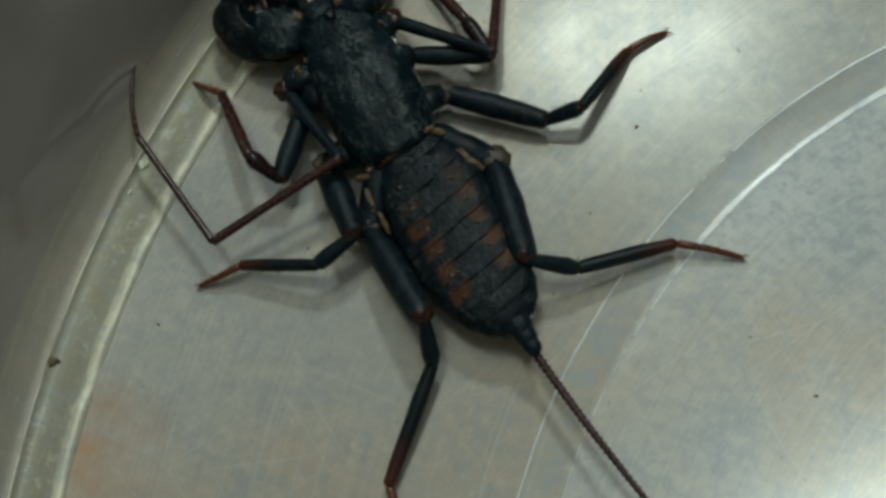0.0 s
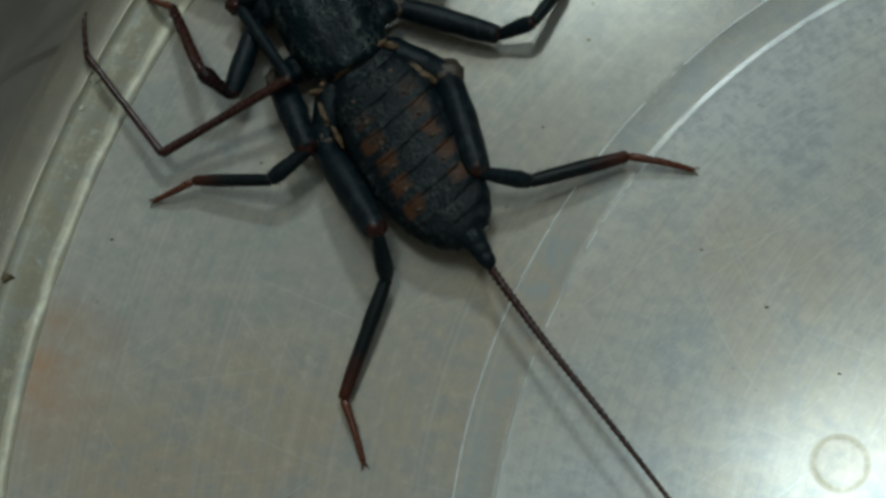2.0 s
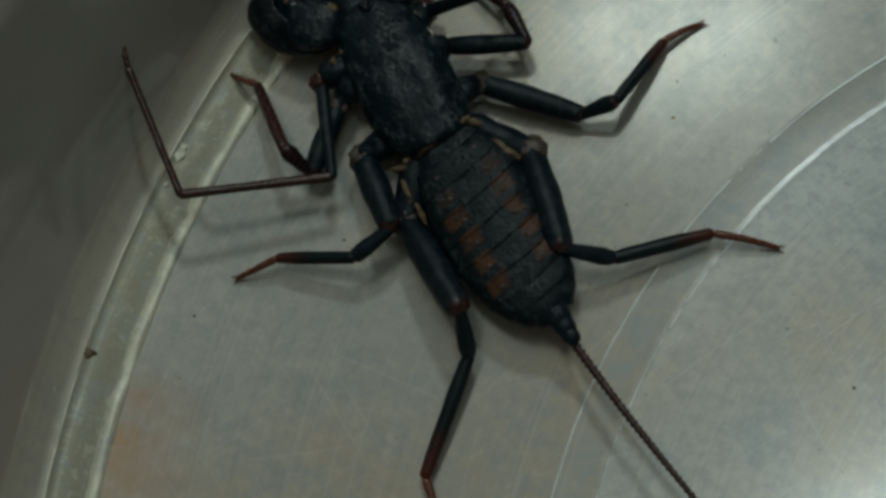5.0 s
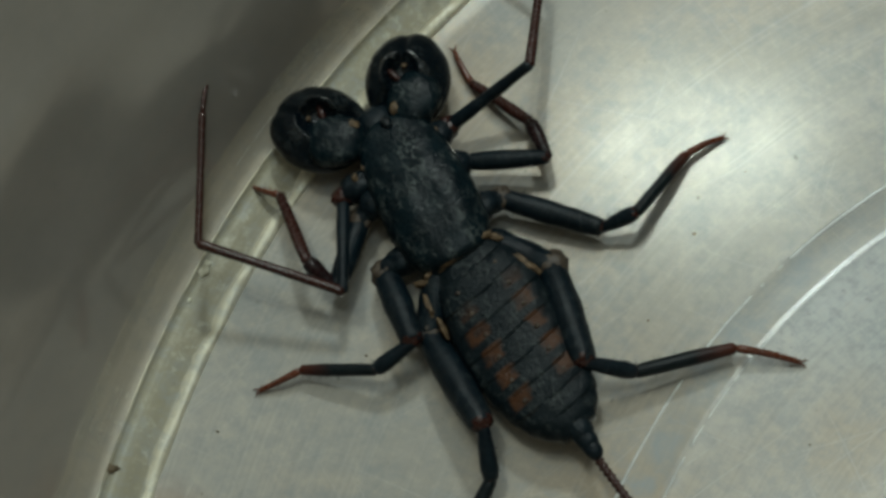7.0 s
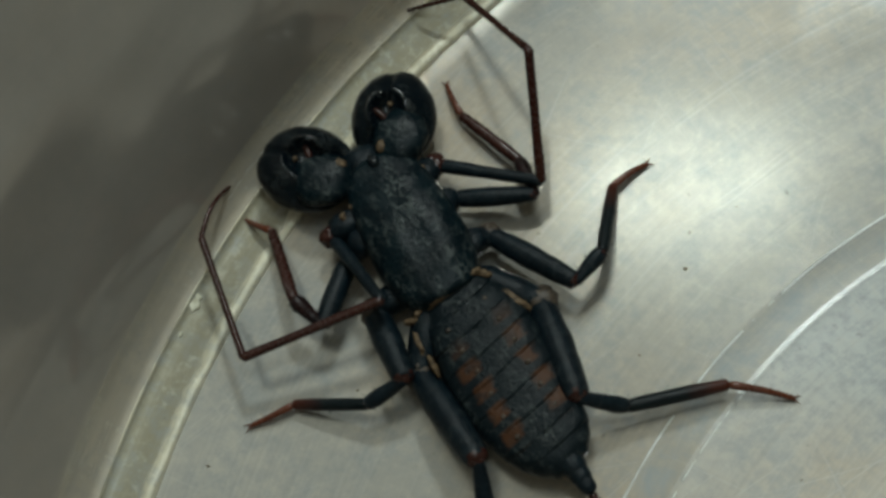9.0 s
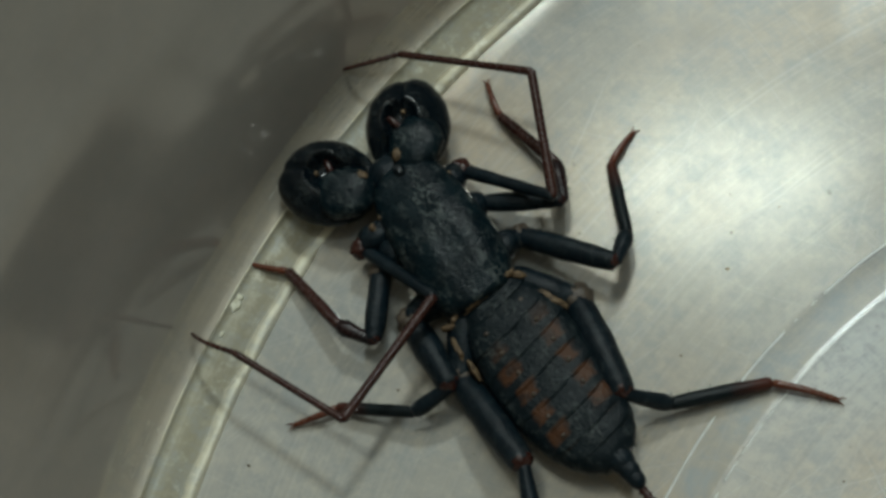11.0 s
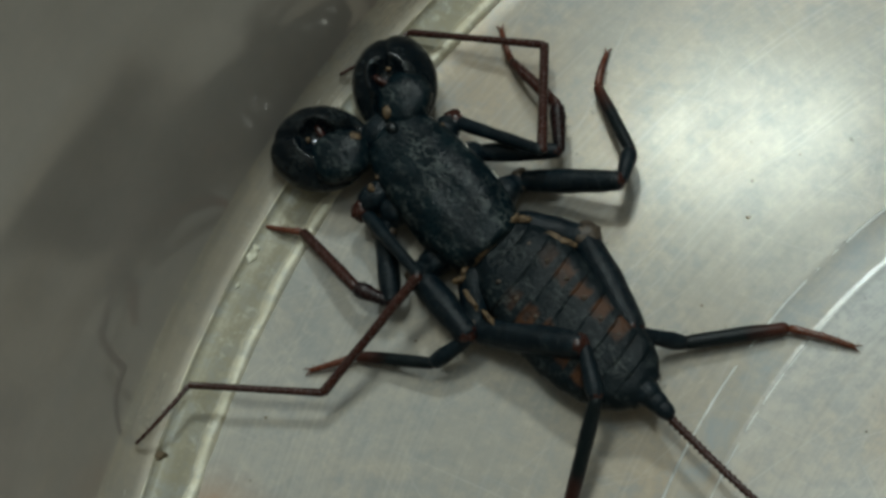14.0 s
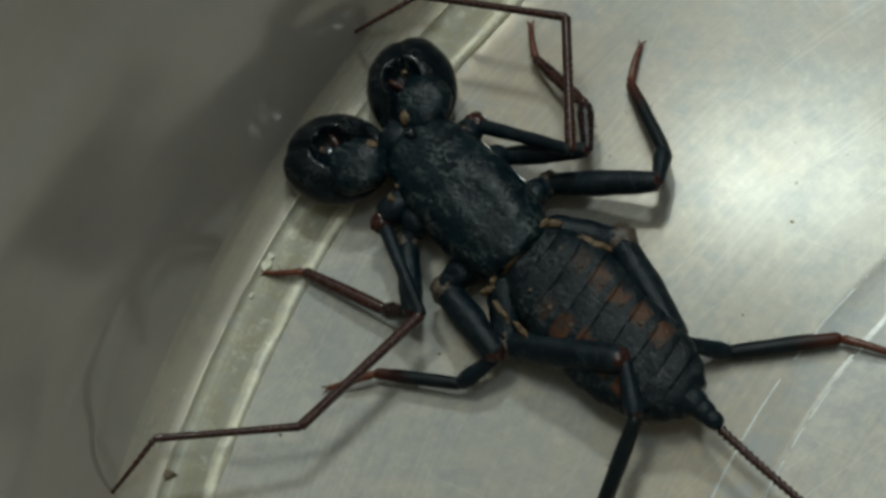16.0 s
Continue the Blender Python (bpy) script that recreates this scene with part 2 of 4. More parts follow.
def plate_shell():
    """Back plates: near-black, with two rows of rust-brown clouds."""
    m = shell("banded_shell", (0.0038, 0.0086, 0.0118), (0.0105, 0.0180, 0.0225), 0.36, 1800, 0.00030, spec=0.16, scuff_glint=0.36)
    t = m.node_tree
    b = t.nodes["Principled BSDF"]
    old = b.inputs["Base Color"].links[0].from_socket
    co = t.nodes.new("ShaderNodeTexCoord").outputs["Object"]
    sep = t.nodes.new("ShaderNodeSeparateXYZ")
    t.links.new(co, sep.inputs[0])
    x, y = math_node(t, "DIVIDE", sep.outputs[0], S), math_node(t, "DIVIDE", sep.outputs[1], S)
    mid = math_node(t, "ADD", math_node(t, "MULTIPLY", y, 0.13), 0.28)
    off = math_node(t, "ABSOLUTE", math_node(t, "SUBTRACT", x, mid))
    off = math_node(t, "ADD", off, math_node(t, "MULTIPLY", math_node(t, "SUBTRACT", noise_tex(t, co, 500, 3, 0.6), 0.5), 0.35))
    band = ramp(t, off, [(0.24, grey(0)), (0.34, grey(1)), (0.56, grey(1)), (0.66, grey(0))])
    along = ramp(t, math_node(t, "ADD", math_node(t, "MULTIPLY", y, 0.25), 0.75), [(0.26, grey(0)), (0.34, grey(1)), (0.66, grey(0.9)), (0.80, grey(0))])
    pieces = ramp(t, noise_tex(t, co, 420, 2, 0.5), [(0.34, grey(0.35)), (0.50, grey(1))])
    # the clouds repeat plate by plate
    wave = math_node(t, "ABSOLUTE", math_node(t, "SINE", math_node(t, "MULTIPLY", math_node(t, "ADD", y, 0.20), math.pi / 0.41)))
    pieces = math_node(t, "MULTIPLY", pieces, ramp(t, wave, [(0.38, grey(0)), (0.66, grey(1))]))
    fac = math_node(t, "MULTIPLY", math_node(t, "MULTIPLY", band, along), pieces)
    t.links.new(mix(t, fac, old, (0.080, 0.036, 0.018)), b.inputs["Base Color"])
    return m


TERGITE = plate_shell()
RED = shell("red_brown_shell", (0.130, 0.037, 0.017), (0.072, 0.020, 0.010), 0.28, 2200, 0.00006)
PURPLE = shell("red_black_shell", (0.0085, 0.0060, 0.0078), (0.026, 0.0095, 0.0095), 0.28, 2400, 0.00014, amount=0.8, spec=0.32)
DARKRED = shell("dark_red_shell", (0.036, 0.0115, 0.0090), (0.060, 0.018, 0.012), 0.26, 2200, 0.00006)
PALE = plain("pale_membrane", (0.20, 0.135, 0.07), (0.07, 0.045, 0.025), 0.6, 1400)
CONDYLE = plain("grey_brown_joint", (0.11, 0.085, 0.06), (0.035, 0.025, 0.02), 0.5, 1600)
CRUMB = plain("dark_crumb", (0.12, 0.09, 0.055), (0.20, 0.15, 0.09), 0.8, 2500)
RESIDUE = plain("pale_residue", (0.84, 0.83, 0.70), (0.58, 0.56, 0.42), 0.5, 1500)
WALLPAINT = plain("warm_paint", (0.60, 0.52, 0.37), (0.55, 0.47, 0.33), 0.85, 8)
CEILPAINT = plain("white_paint", (0.72, 0.68, 0.54), (0.67, 0.63, 0.50), 0.85, 8)
WOOD = plain("dark_tabletop", (0.16, 0.11, 0.07), (0.10, 0.07, 0.045), 0.5, 12)


# ---- mesh helpers ----
def mesh_of(name, bm, mat, smooth=True):
    me = bpy.data.meshes.new(name)
    bm.to_mesh(me)
    bm.free()
    me.materials.append(mat)
    if smooth:
        for f in me.polygons:
            f.use_smooth = True
    return me


def part(name, bm, mat, parent, label="", second=None):
    ob = new(name, mesh_of(name, bm, mat))
    if second is not None:
        ob.data.materials.append(second)
    ob.parent = parent
    return tagged(ob, label)


def loft(bm, rings, close=True, cap=True):
    """Skin over rings of equal point count, ends closed to their middle."""
    vs = [[bm.verts.new(p) for p in ring] for ring in rings]
    n = len(vs[0])
    for a, b in zip(vs, vs[1:]):
        for i in range(n if close else n - 1):
            j = (i + 1) % n
            bm.faces.new((a[i], a[j], b[j], b[i]))
    if cap:
        for ring, flip in ((vs[0], True), (vs[-1], False)):
            c = bm.verts.new(sum((v.co for v in ring), Vector()) / n)
            for i in range(n):
                j = (i + 1) % n
                bm.faces.new((c, ring[j], ring[i]) if flip else (c, ring[i], ring[j]))
    return bm


def limb(length, profile, sides=14, flat=1.0, wobble=0.05, seed=0, tip=None):
    """A limb segment along +x; profile: (fraction, radius) pairs, in sketch units."""
    rnd = random.Random(seed)
    bm = bmesh.new()
    steps = 22
    fr = [p[0] for p in profile]
    ra = [p[1] for p in profile]
    rings = []
    for k in range(steps + 1):
        u = k / steps
        u = 0.5 - 0.5 * math.cos(math.pi * u)
        r = float(np.interp(u, fr, ra))
        e0, e1 = 0.55 * ra[0] / length, 0.45 * ra[-1] / length
        u = -e0 + (1 + e0 + e1) * u
        e = min(u + e0, 1 + e1 - u) * length
        r *= math.sqrt(min(1.0, max(0.08, 1.9 * e / (r + 1e-6))))
        r *= 1 + 0.07 * noise.noise(Vector((u * length * 3.0, seed * 1.7, 0.5)))
        ring = []
        for i in range(sides):
            a = 2 * math.pi * i / sides
            q = r * (1 + wobble * (rnd.random() - 0.5))
            ring.append((S * u * length, S * q * math.cos(a), S * q * flat * math.sin(a)))
        rings.append(ring)
    loft(bm, rings)
    if tip is not None:
        for f in bm.faces:
            x = f.calc_center_median().x / (S * length)
            if x > tip + 0.08 * (rnd.random() - 0.5):
                f.material_index = 1
    return bm


def add_hairs(bm, length, radius, count, seed, long=0.09):
    """Short stiff hairs standing off a limb segment."""
    rnd = random.Random(seed)
    for _ in range(count):
        u, a = rnd.uniform(0.08, 0.97) * length, rnd.uniform(0, 2 * math.pi)
        n = Vector((0.35, math.cos(a), math.sin(a))).normalized()
        p = Vector((u, math.cos(a) * radius * 0.85, math.sin(a) * radius * 0.85))
        q = p + n * long * rnd.uniform(0.6, 1.3)
        s = n.cross(Vector((1, 0, 0))).normalized() * 0.006
        s2 = n.cross(s).normalized() * 0.006
        v = [bm.verts.new(S * w) for w in (p + s, p - s * 0.5 + s2, p - s * 0.5 - s2, q)]
        for i, j in ((0, 1), (1, 2), (2, 0)):
            bm.faces.new((v[i], v[j], v[3]))
    return bm


def blob(bm, centre, radii, turn=0.0, rough=0.0, seed=0, seg=20, rings=12, power=2.0):
    """An uneven rounded lump; turn about z in degrees."""
    rot = Matrix.Rotation(radians(turn), 3, "Z")
    rows = []
    off = Vector((seed * 7.3, seed * 3.1, seed * 1.7))
    for k in range(1, rings):
        th = math.pi * k / rings
        row = []
        for i in range(seg):
            a = 2 * math.pi * i / seg
            d = Vector((math.sin(th) * math.cos(a), math.sin(th) * math.sin(a), math.cos(th)))
            if power != 2.0:
                d /= (abs(d.x) ** power + abs(d.y) ** power + abs(d.z) ** power) ** (1 / power)
            g = 1 + rough * noise.noise(d * 2.2 + off)
            p = rot @ Vector((d.x * radii[0] * g, d.y * radii[1] * g, d.z * radii[2] * g))
            row.append(S * (p + Vector(centre)))
        rows.append(row)
    return loft(bm, rows)


def one_blob(centre, radii, turn=0.0, rough=0.0, seed=0, power=2.0):
    return blob(bmesh.new(), centre, radii, turn, rough, seed, power=power)


# ---- the pot ----
def revolve(profile, sides=360, close=False):
    bm = bmesh.new()
    rows = []
    for r, z in profile:
        rows.append([bm.verts.new((r * math.cos(2 * math.pi * i / sides), r * math.sin(2 * math.pi * i / sides), z)) for i in range(sides)])
    for a, b in zip(rows, rows[1:]):
        for i in range(sides):
            j = (i + 1) % sides
            bm.faces.new((a[i], a[j], b[j], b[i]))
    if close:
        c = bm.verts.new((0, 0, profile[0][1]))
        for i in range(sides):
            bm.faces.new((c, rows[0][(i + 1) % sides], rows[0][i]))
    bmesh.ops.recalc_face_normals(bm, faces=bm.faces)
    return bm


def build_pot():
    pot = tagged(new("cooking_pot"), "wide worn aluminium pot with turned rings, on a table", "pot")
    pot.location = (CX, CY, 0)
    disc = [(0.0040, 0.0), (0.0300, 0.0), (0.0600, 0.0), (0.0850, 0.0), (0.0950, 0.0), (0.0958, 0.00001), (0.0963, 0.00003), (0.0967, 0.00002), (0.0971, -0.00001)]
    # a shallow trough round the disc, then the broad floor
    ring = [(0.0971, -0.00001), (0.0982, -0.00002), (0.0996, -0.00003), (0.1010, -0.00002), (0.1018, -0.00001), (0.1023, 0.00001), (0.1028, 0.00001), (0.1038, 0.0)]
    ring += [(0.1070, 0.0), (0.1200, 0.0), (0.1400, 0.0), (0.1600, 0.0), (0.1630, 0.0), (0.1639, 0.00010), (0.1645, 0.00022), (0.1651, 0.00040)]
    strip = [(0.1651, 0.00040), (0.1656, 0.00050), (0.1664, 0.00050), (0.1676, 0.00045), (0.1694, 0.0005), (0.1707, 0.0008), (0.1712, 0.0012)]
    bend = [(0.1712, 0.0012)]
    for k in range(1, 13):
        a = radians(20 + 46 * k / 12)
        bend.append((0.1712 + 0.0075 * (math.sin(a) - math.sin(radians(20))), 0.0012 + 0.0075 * (math.cos(radians(20)) - math.cos(a))))
    side = [bend[-1]]
    r, z = side[-1]
    for k in range(1, 38):
        a = radians(66 + 2.0 * math.sin(k * 0.8))
        r, z = r + 0.0031 * math.cos(a), z + 0.0031 * math.sin(a)
        side.append((r, z))
    rim = [(r, z)] + [(r + 0.003 - 0.003 * math.cos(math.pi * k / 8), z + 0.003 * math.sin(math.pi * k / 8)) for k in range(1, 9)]
    rim += [(r + 0.005, z - 0.003), (r + 0.0025, z - 0.002)]
    out = [(q + 0.0025, v - 0.002) for q, v in reversed(side[1:-1])] + [(0.176, 0.0), (0.171, -0.003), (0.15, -0.004), (0.01, -0.004)]
    part("centre_disc", revolve(disc, close=True), DISC, pot, "burnished disc with a fine raised edge")
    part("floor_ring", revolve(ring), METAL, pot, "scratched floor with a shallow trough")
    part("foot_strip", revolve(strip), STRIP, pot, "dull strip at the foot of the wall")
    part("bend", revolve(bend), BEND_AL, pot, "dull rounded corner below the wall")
    for r, z, t, mat in ((0.1649, -0.00012, 0.00088, BEAD_AL), (0.1713, 0.00110, 0.00020, BEAD_AL), (0.1023, -0.00003, 0.00015, LINE_AL), (0.0964, 0.00002, 0.00010, LINE_AL)):
        ring_p = [(r + t * math.cos(math.pi * (1 - k / 8)) * 1.5, z + t * math.sin(math.pi * k / 8)) for k in range(9)]
        bm = revolve(ring_p, 720)
        for v in bm.verts:
            # worn down and dented along its way
            q = Vector((v.co.x, v.co.y, 0))
            wear = 0.5 + 0.9 * noise.noise(q * 130) + 0.5 * noise.noise(q * 520)
            v.co.z = z - 0.0003 + (v.co.z - z + 0.0003) * (0.72 + 0.4 * wear * (1 if t > 0.00025 else 0.5))
            v.co += q.normalized() * t * 0.12 * noise.noise(q * 240 + Vector((0, 0, 3)))
        part("raised_line", bm, mat, pot, "thin bright raised line")
    part("side_wall", revolve(side), WALL_AL, pot, "steep side wall")
    part("rim", revolve(rim), WALL_AL, pot)
    part("outside", revolve([rim[-1]] + out), WALL_AL, pot)
    return pot


build_pot()


# ---- the room round the pot ----
def slab(name, lo, hi, mat, label, category):
    bm = bmesh.new()
    bmesh.ops.create_cube(bm, size=1)
    for v in bm.verts:
        v.co = [(a + b) / 2 + c * (b - a) for a, b, c in zip(lo, hi, v.co)]
    ob = new(name, mesh_of(name, bm, mat, False))
    return tagged(ob, label, category, kind="structure")


# never in view: closes the place, and its warm paint bounces fill light
X0, X1, Y0, Y1, Z0, Z1 = -1.7, 1.9, -1.9, 1.7, -0.76, 1.64
slab("floor", (X0, Y0, Z0 - 0.1), (X1, Y1, Z0), WOOD, "plain dark floor of the room", "floor")
slab("ceiling", (X0, Y0, Z1), (X1, Y1, Z1 + 0.1), CEILPAINT, "plain unseen ceiling in white paint", "ceiling")
slab("wall_north", (X0, Y1, Z0), (X1, Y1 + 0.1, Z1), WALLPAINT, "plain unseen wall in warm paint", "wall")
slab("wall_south", (X0, Y0 - 0.1, Z0), (X1, Y0, Z1), WALLPAINT, "plain unseen wall in warm paint", "wall")
slab("wall_west", (X0 - 0.1, Y0, Z0), (X0, Y1, Z1), WALLPAINT, "plain unseen wall in warm paint", "wall")
slab("wall_east", (X1, Y0, Z0), (X1 + 0.1, Y1, Z1), WALLPAINT, "plain unseen wall in warm paint", "wall")
slab("table", (-0.5, -0.6, Z0), (0.8, 0.5, -0.0042), WOOD, "plain dark wooden table under the pot", "table")


# ---- the whip scorpion ----
animal = tagged(new("whip_scorpion"), "black whip scorpion with bulky pincers standing in a metal pot", "whip scorpion")

CAR_TURN, CAR_X, CAR_Y = -11.5, 0.58, 2.12


def carapace():
    """The shield over the fore body: a long dome with steep sides, pinched towards the front."""
    bm = bmesh.new()
    outline = [(-1.36, 0.50), (-1.28, 0.62), (-1.0, 0.77), (-0.5, 0.86), (0.0, 0.84), (0.5, 0.79), (0.9, 0.72), (1.15, 0.64), (1.3, 0.52), (1.38, 0.36)]
    ss = [o[0] for o in outline]
    ww = [o[1] for o in outline]
    rot = Matrix.Rotation(radians(CAR_TURN), 3, "Z")
    rings = []
    n = 36
    for k in range(49):
        s = -1.36 + 2.74 * k / 48
        w = float(np.interp(s, ss, ww))
        crown = 0.40 + 0.12 * math.exp(-((s + 0.35) / 0.7) ** 2) - 0.10 * max(0, s) ** 2
        crown *= min(1.0, (w / 0.55)) ** 0.5
        ring = []
        for i in range(n):
            a = 2 * math.pi * i / n
            c, sn = math.cos(a), math.sin(a)
            x = w * math.copysign(abs(c) ** 0.8, c)
            if sn >= 0:
                z = 0.76 + crown * sn ** 0.9
                # a fine furrow along the back and the pit behind the middle
                z -= 0.03 * math.exp(-(x / 0.05) ** 2) * (1 if s < 0.6 else 0)
                z -= 0.05 * math.exp(-((x / 0.09) ** 2 + ((s + 0.35) / 0.22) ** 2))
                z += 0.014 * noise.noise(Vector((x * 5, s * 5, 1.0))) + 0.02 * noise.noise(Vector((x * 2, s * 2, 4.0)))
            else:
                z = 0.76 + 0.42 * sn
            p = rot @ Vector((x, s, 0))
            ring.append(S * Vector((p.x + CAR_X, p.y + CAR_Y, z)))
        rings.append(ring)
    return loft(bm, rings)


def on_carapace(x, s, z):
    p = Matrix.Rotation(radians(CAR_TURN), 3, "Z") @ Vector((x, s, 0))
    return (p.x + CAR_X, p.y + CAR_Y, z)


shield = part("carapace", carapace(), SCUFF_GLINT, animal, "granular black carapace")
part("eye_hump", one_blob(on_carapace(0.0, 1.25, 1.02), (0.10, 0.13, 0.08)), GLOSSY, shield)
for sx in (-1, 1):
    part("eye", one_blob(on_carapace(0.055 * sx, 1.27, 1.07), (0.035, 0.035, 0.035)), GLOSSY, shield)
    part("side_eye", one_blob(on_carapace(0.70 * sx, 0.80, 0.86), (0.045, 0.05, 0.045)), PALE, shield, "small pale side eye")

# hind body: overlapping plates
ABD = [(0.86, 0.40, 0.60), (0.5, 0.37, 0.76), (0.2, 0.33, 0.86), (-0.2, 0.27, 0.92), (-0.6, 0.2, 0.93), (-1.0, 0.13, 0.92), (-1.4, 0.09, 0.88),
       (-1.8, 0.09, 0.81), (-2.1, 0.09, 0.70), (-2.35, 0.09, 0.54), (-2.52, 0.08, 0.34)]
AY = [a[0] for a in reversed(ABD)]
AC = [a[1] for a in reversed(ABD)]
AW = [a[2] for a in reversed(ABD)]


def hind_ring(y, grow, top, floor_z, n=40, seed=0):
    c, w = float(np.interp(y, AY, AC)), float(np.interp(y, AY, AW)) * grow
    h = 0.36 * (w / 0.9) ** 0.55
    ring = []
    for i in range(n):
        a = 2 * math.pi * i / n
        ca, sa = math.cos(a), math.sin(a)
        x = w * math.copysign(abs(ca) ** 0.75, ca)
        z = 0.72 + (h * top * abs(sa) ** 0.9 if sa > 0 else (0.72 - floor_z) * -abs(sa) ** 0.8 * min(1.0, w / 0.6))
        if sa > 0:
            z += 0.030 * noise.noise(Vector((x * 4, y * 4, seed))) + 0.012 * noise.noise(Vector((x * 11, y * 11, seed + 5.0)))
        sag = 0.10 * (1 - (x / (w + 1e-6)) ** 2) * min(1.0, max(0.0, (y + 2.5) / 0.6)) + 0.018 * noise.noise(Vector((x * 3, y * 2, 9.0))) + 0.012 * noise.noise(Vector((x * 9, y * 2, 3.0)))
        ring.append(S * Vector((x + c, y - sag, z)))
    return ring


core = bmesh.new()
loft(core, [hind_ring(y, 0.965, 0.86, 0.30) for y in np.linspace(0.9, -2.5, 28)])
part("belly", core, PALE, animal, "pale brown skin between the plates")
EDGES = [0.86, 0.62, 0.22, -0.20, -0.62, -1.03, -1.43, -1.80, -2.14, -2.50]
for k, (ya, yb) in enumerate(zip(EDGES, EDGES[1:])):
    bm = bmesh.new()
    rows = []
    for u in np.linspace(0, 1, 9):
        y = ya + (yb - 0.05 - ya) * u
        lift = 0.982 + 0.014 * u ** 0.6 + 0.012 * math.sin(u * math.pi)
        rows.append(hind_ring(y, 0.985 + 0.02 * u, lift, 0.34, seed=k))
    rows.append(hind_ring(yb - 0.055, 0.982, 0.955, 0.36, seed=k))
    loft(bm, rows)
    plate = part("back_plate", bm, TERGITE, animal)
    if 1 <= k <= 6:
        # a pair of small knobs, their paler colour put in for glints
        y = ya + 0.55 * (yb - ya)
        c, w = float(np.interp(y, AY, AC)), float(np.interp(y, AY, AW))
        for sx in (-1, 1):
            dx = 0.40 * sx + 0.03 * math.sin(k * 5)
            ca = min(0.98, abs(dx) / w) ** (1 / 0.75)
            z = 0.72 + 0.36 * (w / 0.9) ** 0.55 * 0.99 * math.sqrt(1 - ca * ca) ** 0.9
            part("knob", one_blob((c + dx, y - 0.07, z), (0.045, 0.035, 0.028), 0, 0.5, k + 3), CONDYLE, plate, "small grey-brown knob")

# the stub that carries the whip
for k, (y, r, l) in enumerate(((-2.54, 0.22, 0.24), (-2.72, 0.18, 0.24), (-2.90, 0.15, 0.20))):
    part("tail_ring", one_blob((0.07 - 0.02 * k, y, 0.76), (r, l, r * 0.95), power=2.3), BLACK, animal)
TAIL_ROOT = (-0.045, -2.98, 0.66)
tail_length = 4.90
bm = bmesh.new()
rings = []
joints = 46
for k in range(joints * 3 + 1):
    u = k / (joints * 3)
    r = (0.074 - 0.040 * u) * (0.86, 1.24, 0.88)[k % 3]
    bow = 0.10 * math.sin(u * math.pi) + 0.04 * math.sin(u * 7)
    x = -0.043 * tail_length * u - bow * 0.35
    z = 0.24 * u + 0.08 * math.sin(u * math.pi)
    rings.append([S * Vector((x + r * math.cos(a), -tail_length * u, z + r * math.sin(a))) for a in (2 * math.pi * i / 8 for i in range(8))])
loft(bm, rings)
tail = part("whip_tail", bm, DARKRED, animal, "thin dark red-brown jointed whip")


# bulky pincers held in front of the head
def swollen(k):
    """A bulging egg-shaped arm bent round a deep hollow, with a sharp rim, a crease at its far end and a gap towards the head."""
    n = 64
    steps = [(0.30, -1), (0.6, -1), (0.82, -1), (0.95, -1), (1.0, 1), (0.985, 1), (0.95, 1), (0.89, 1), (0.81, 1), (0.72, 1), (0.63, 1), (0.55, 1), (0.49, 1), (0.45, 1), (0.42, 0), (0.39, 0), (0.34, 0), (0.27, 0), (0.15, 0)]
    rows = []
    for r, side in steps:
        row = []
        for i in range(n):
            a = 2 * math.pi * i / n
            gap = math.exp(-((((a - 2.95 + math.pi) % (2 * math.pi)) - math.pi) / 0.42) ** 2)
            low = math.exp(-((((a - 4.15 + math.pi) % (2 * math.pi)) - math.pi) / 0.75) ** 2)
            cut = math.exp(-((((a - 0.16 + math.pi) % (2 * math.pi)) - math.pi) / 0.09) ** 2)
            peak = math.exp(-((((a + 0.22 + math.pi) % (2 * math.pi)) - math.pi) / 0.30) ** 2)
            big = k * (0.785 + 0.055 * math.cos(2 * a) - 0.03 * cut + 0.03 * peak)
            if side < 0:
                z = 0.60 - 0.38 * math.sqrt(1 - r * r)
            else:
                edge = math.exp(-((((a - 1.45 + math.pi) % (2 * math.pi)) - math.pi) / 1.0) ** 2)
                crest = 0.60 + 0.50 * math.sqrt(1 - 0.43 ** 2) + 0.085 * edge
                if side > 0:
                    z = 0.60 + 0.50 * math.sqrt(max(0.0, 1 - r * r)) + 0.085 * edge * math.exp(-((r - 0.43) / 0.07) ** 2)
                    z -= (0.12 * cut + 0.30 * gap + 0.16 * low) * min(1.0, (1 - r) * 3)
                else:
                    z = 0.80 + (crest - 0.30 * gap - 0.12 * cut - 0.16 * low - 0.80) * (r / 0.43) ** (2.0 + 2.0 * edge)
            x, y = big * r * math.cos(a), big * r * math.sin(a)
            x, y = x - 0.02 * k * (1 - r), y + 0.10 * k * (1 - r)
            q = Vector((x * 4, y * 4, z * 4))
            g = 0.014 * noise.noise(q) + 0.004 * noise.noise(q * 3.1)
            row.append(Vector((x * (1 + g), y * (1 + g), z + g)))
        rows.append(row)
    return rows


def place_rows(rows, centre, angle, mirror):
    rot = Matrix.Rotation(radians(angle), 3, "Z")
    out = []
    for row in rows:
        pts = []
        for p in row:
            q = Vector((p.x, p.y * mirror, p.z))
            q = rot @ q
            pts.append(S * Vector((q.x + centre[0], q.y + centre[1], q.z)))
        out.append(pts if mirror > 0 else pts[::-1])
    return out


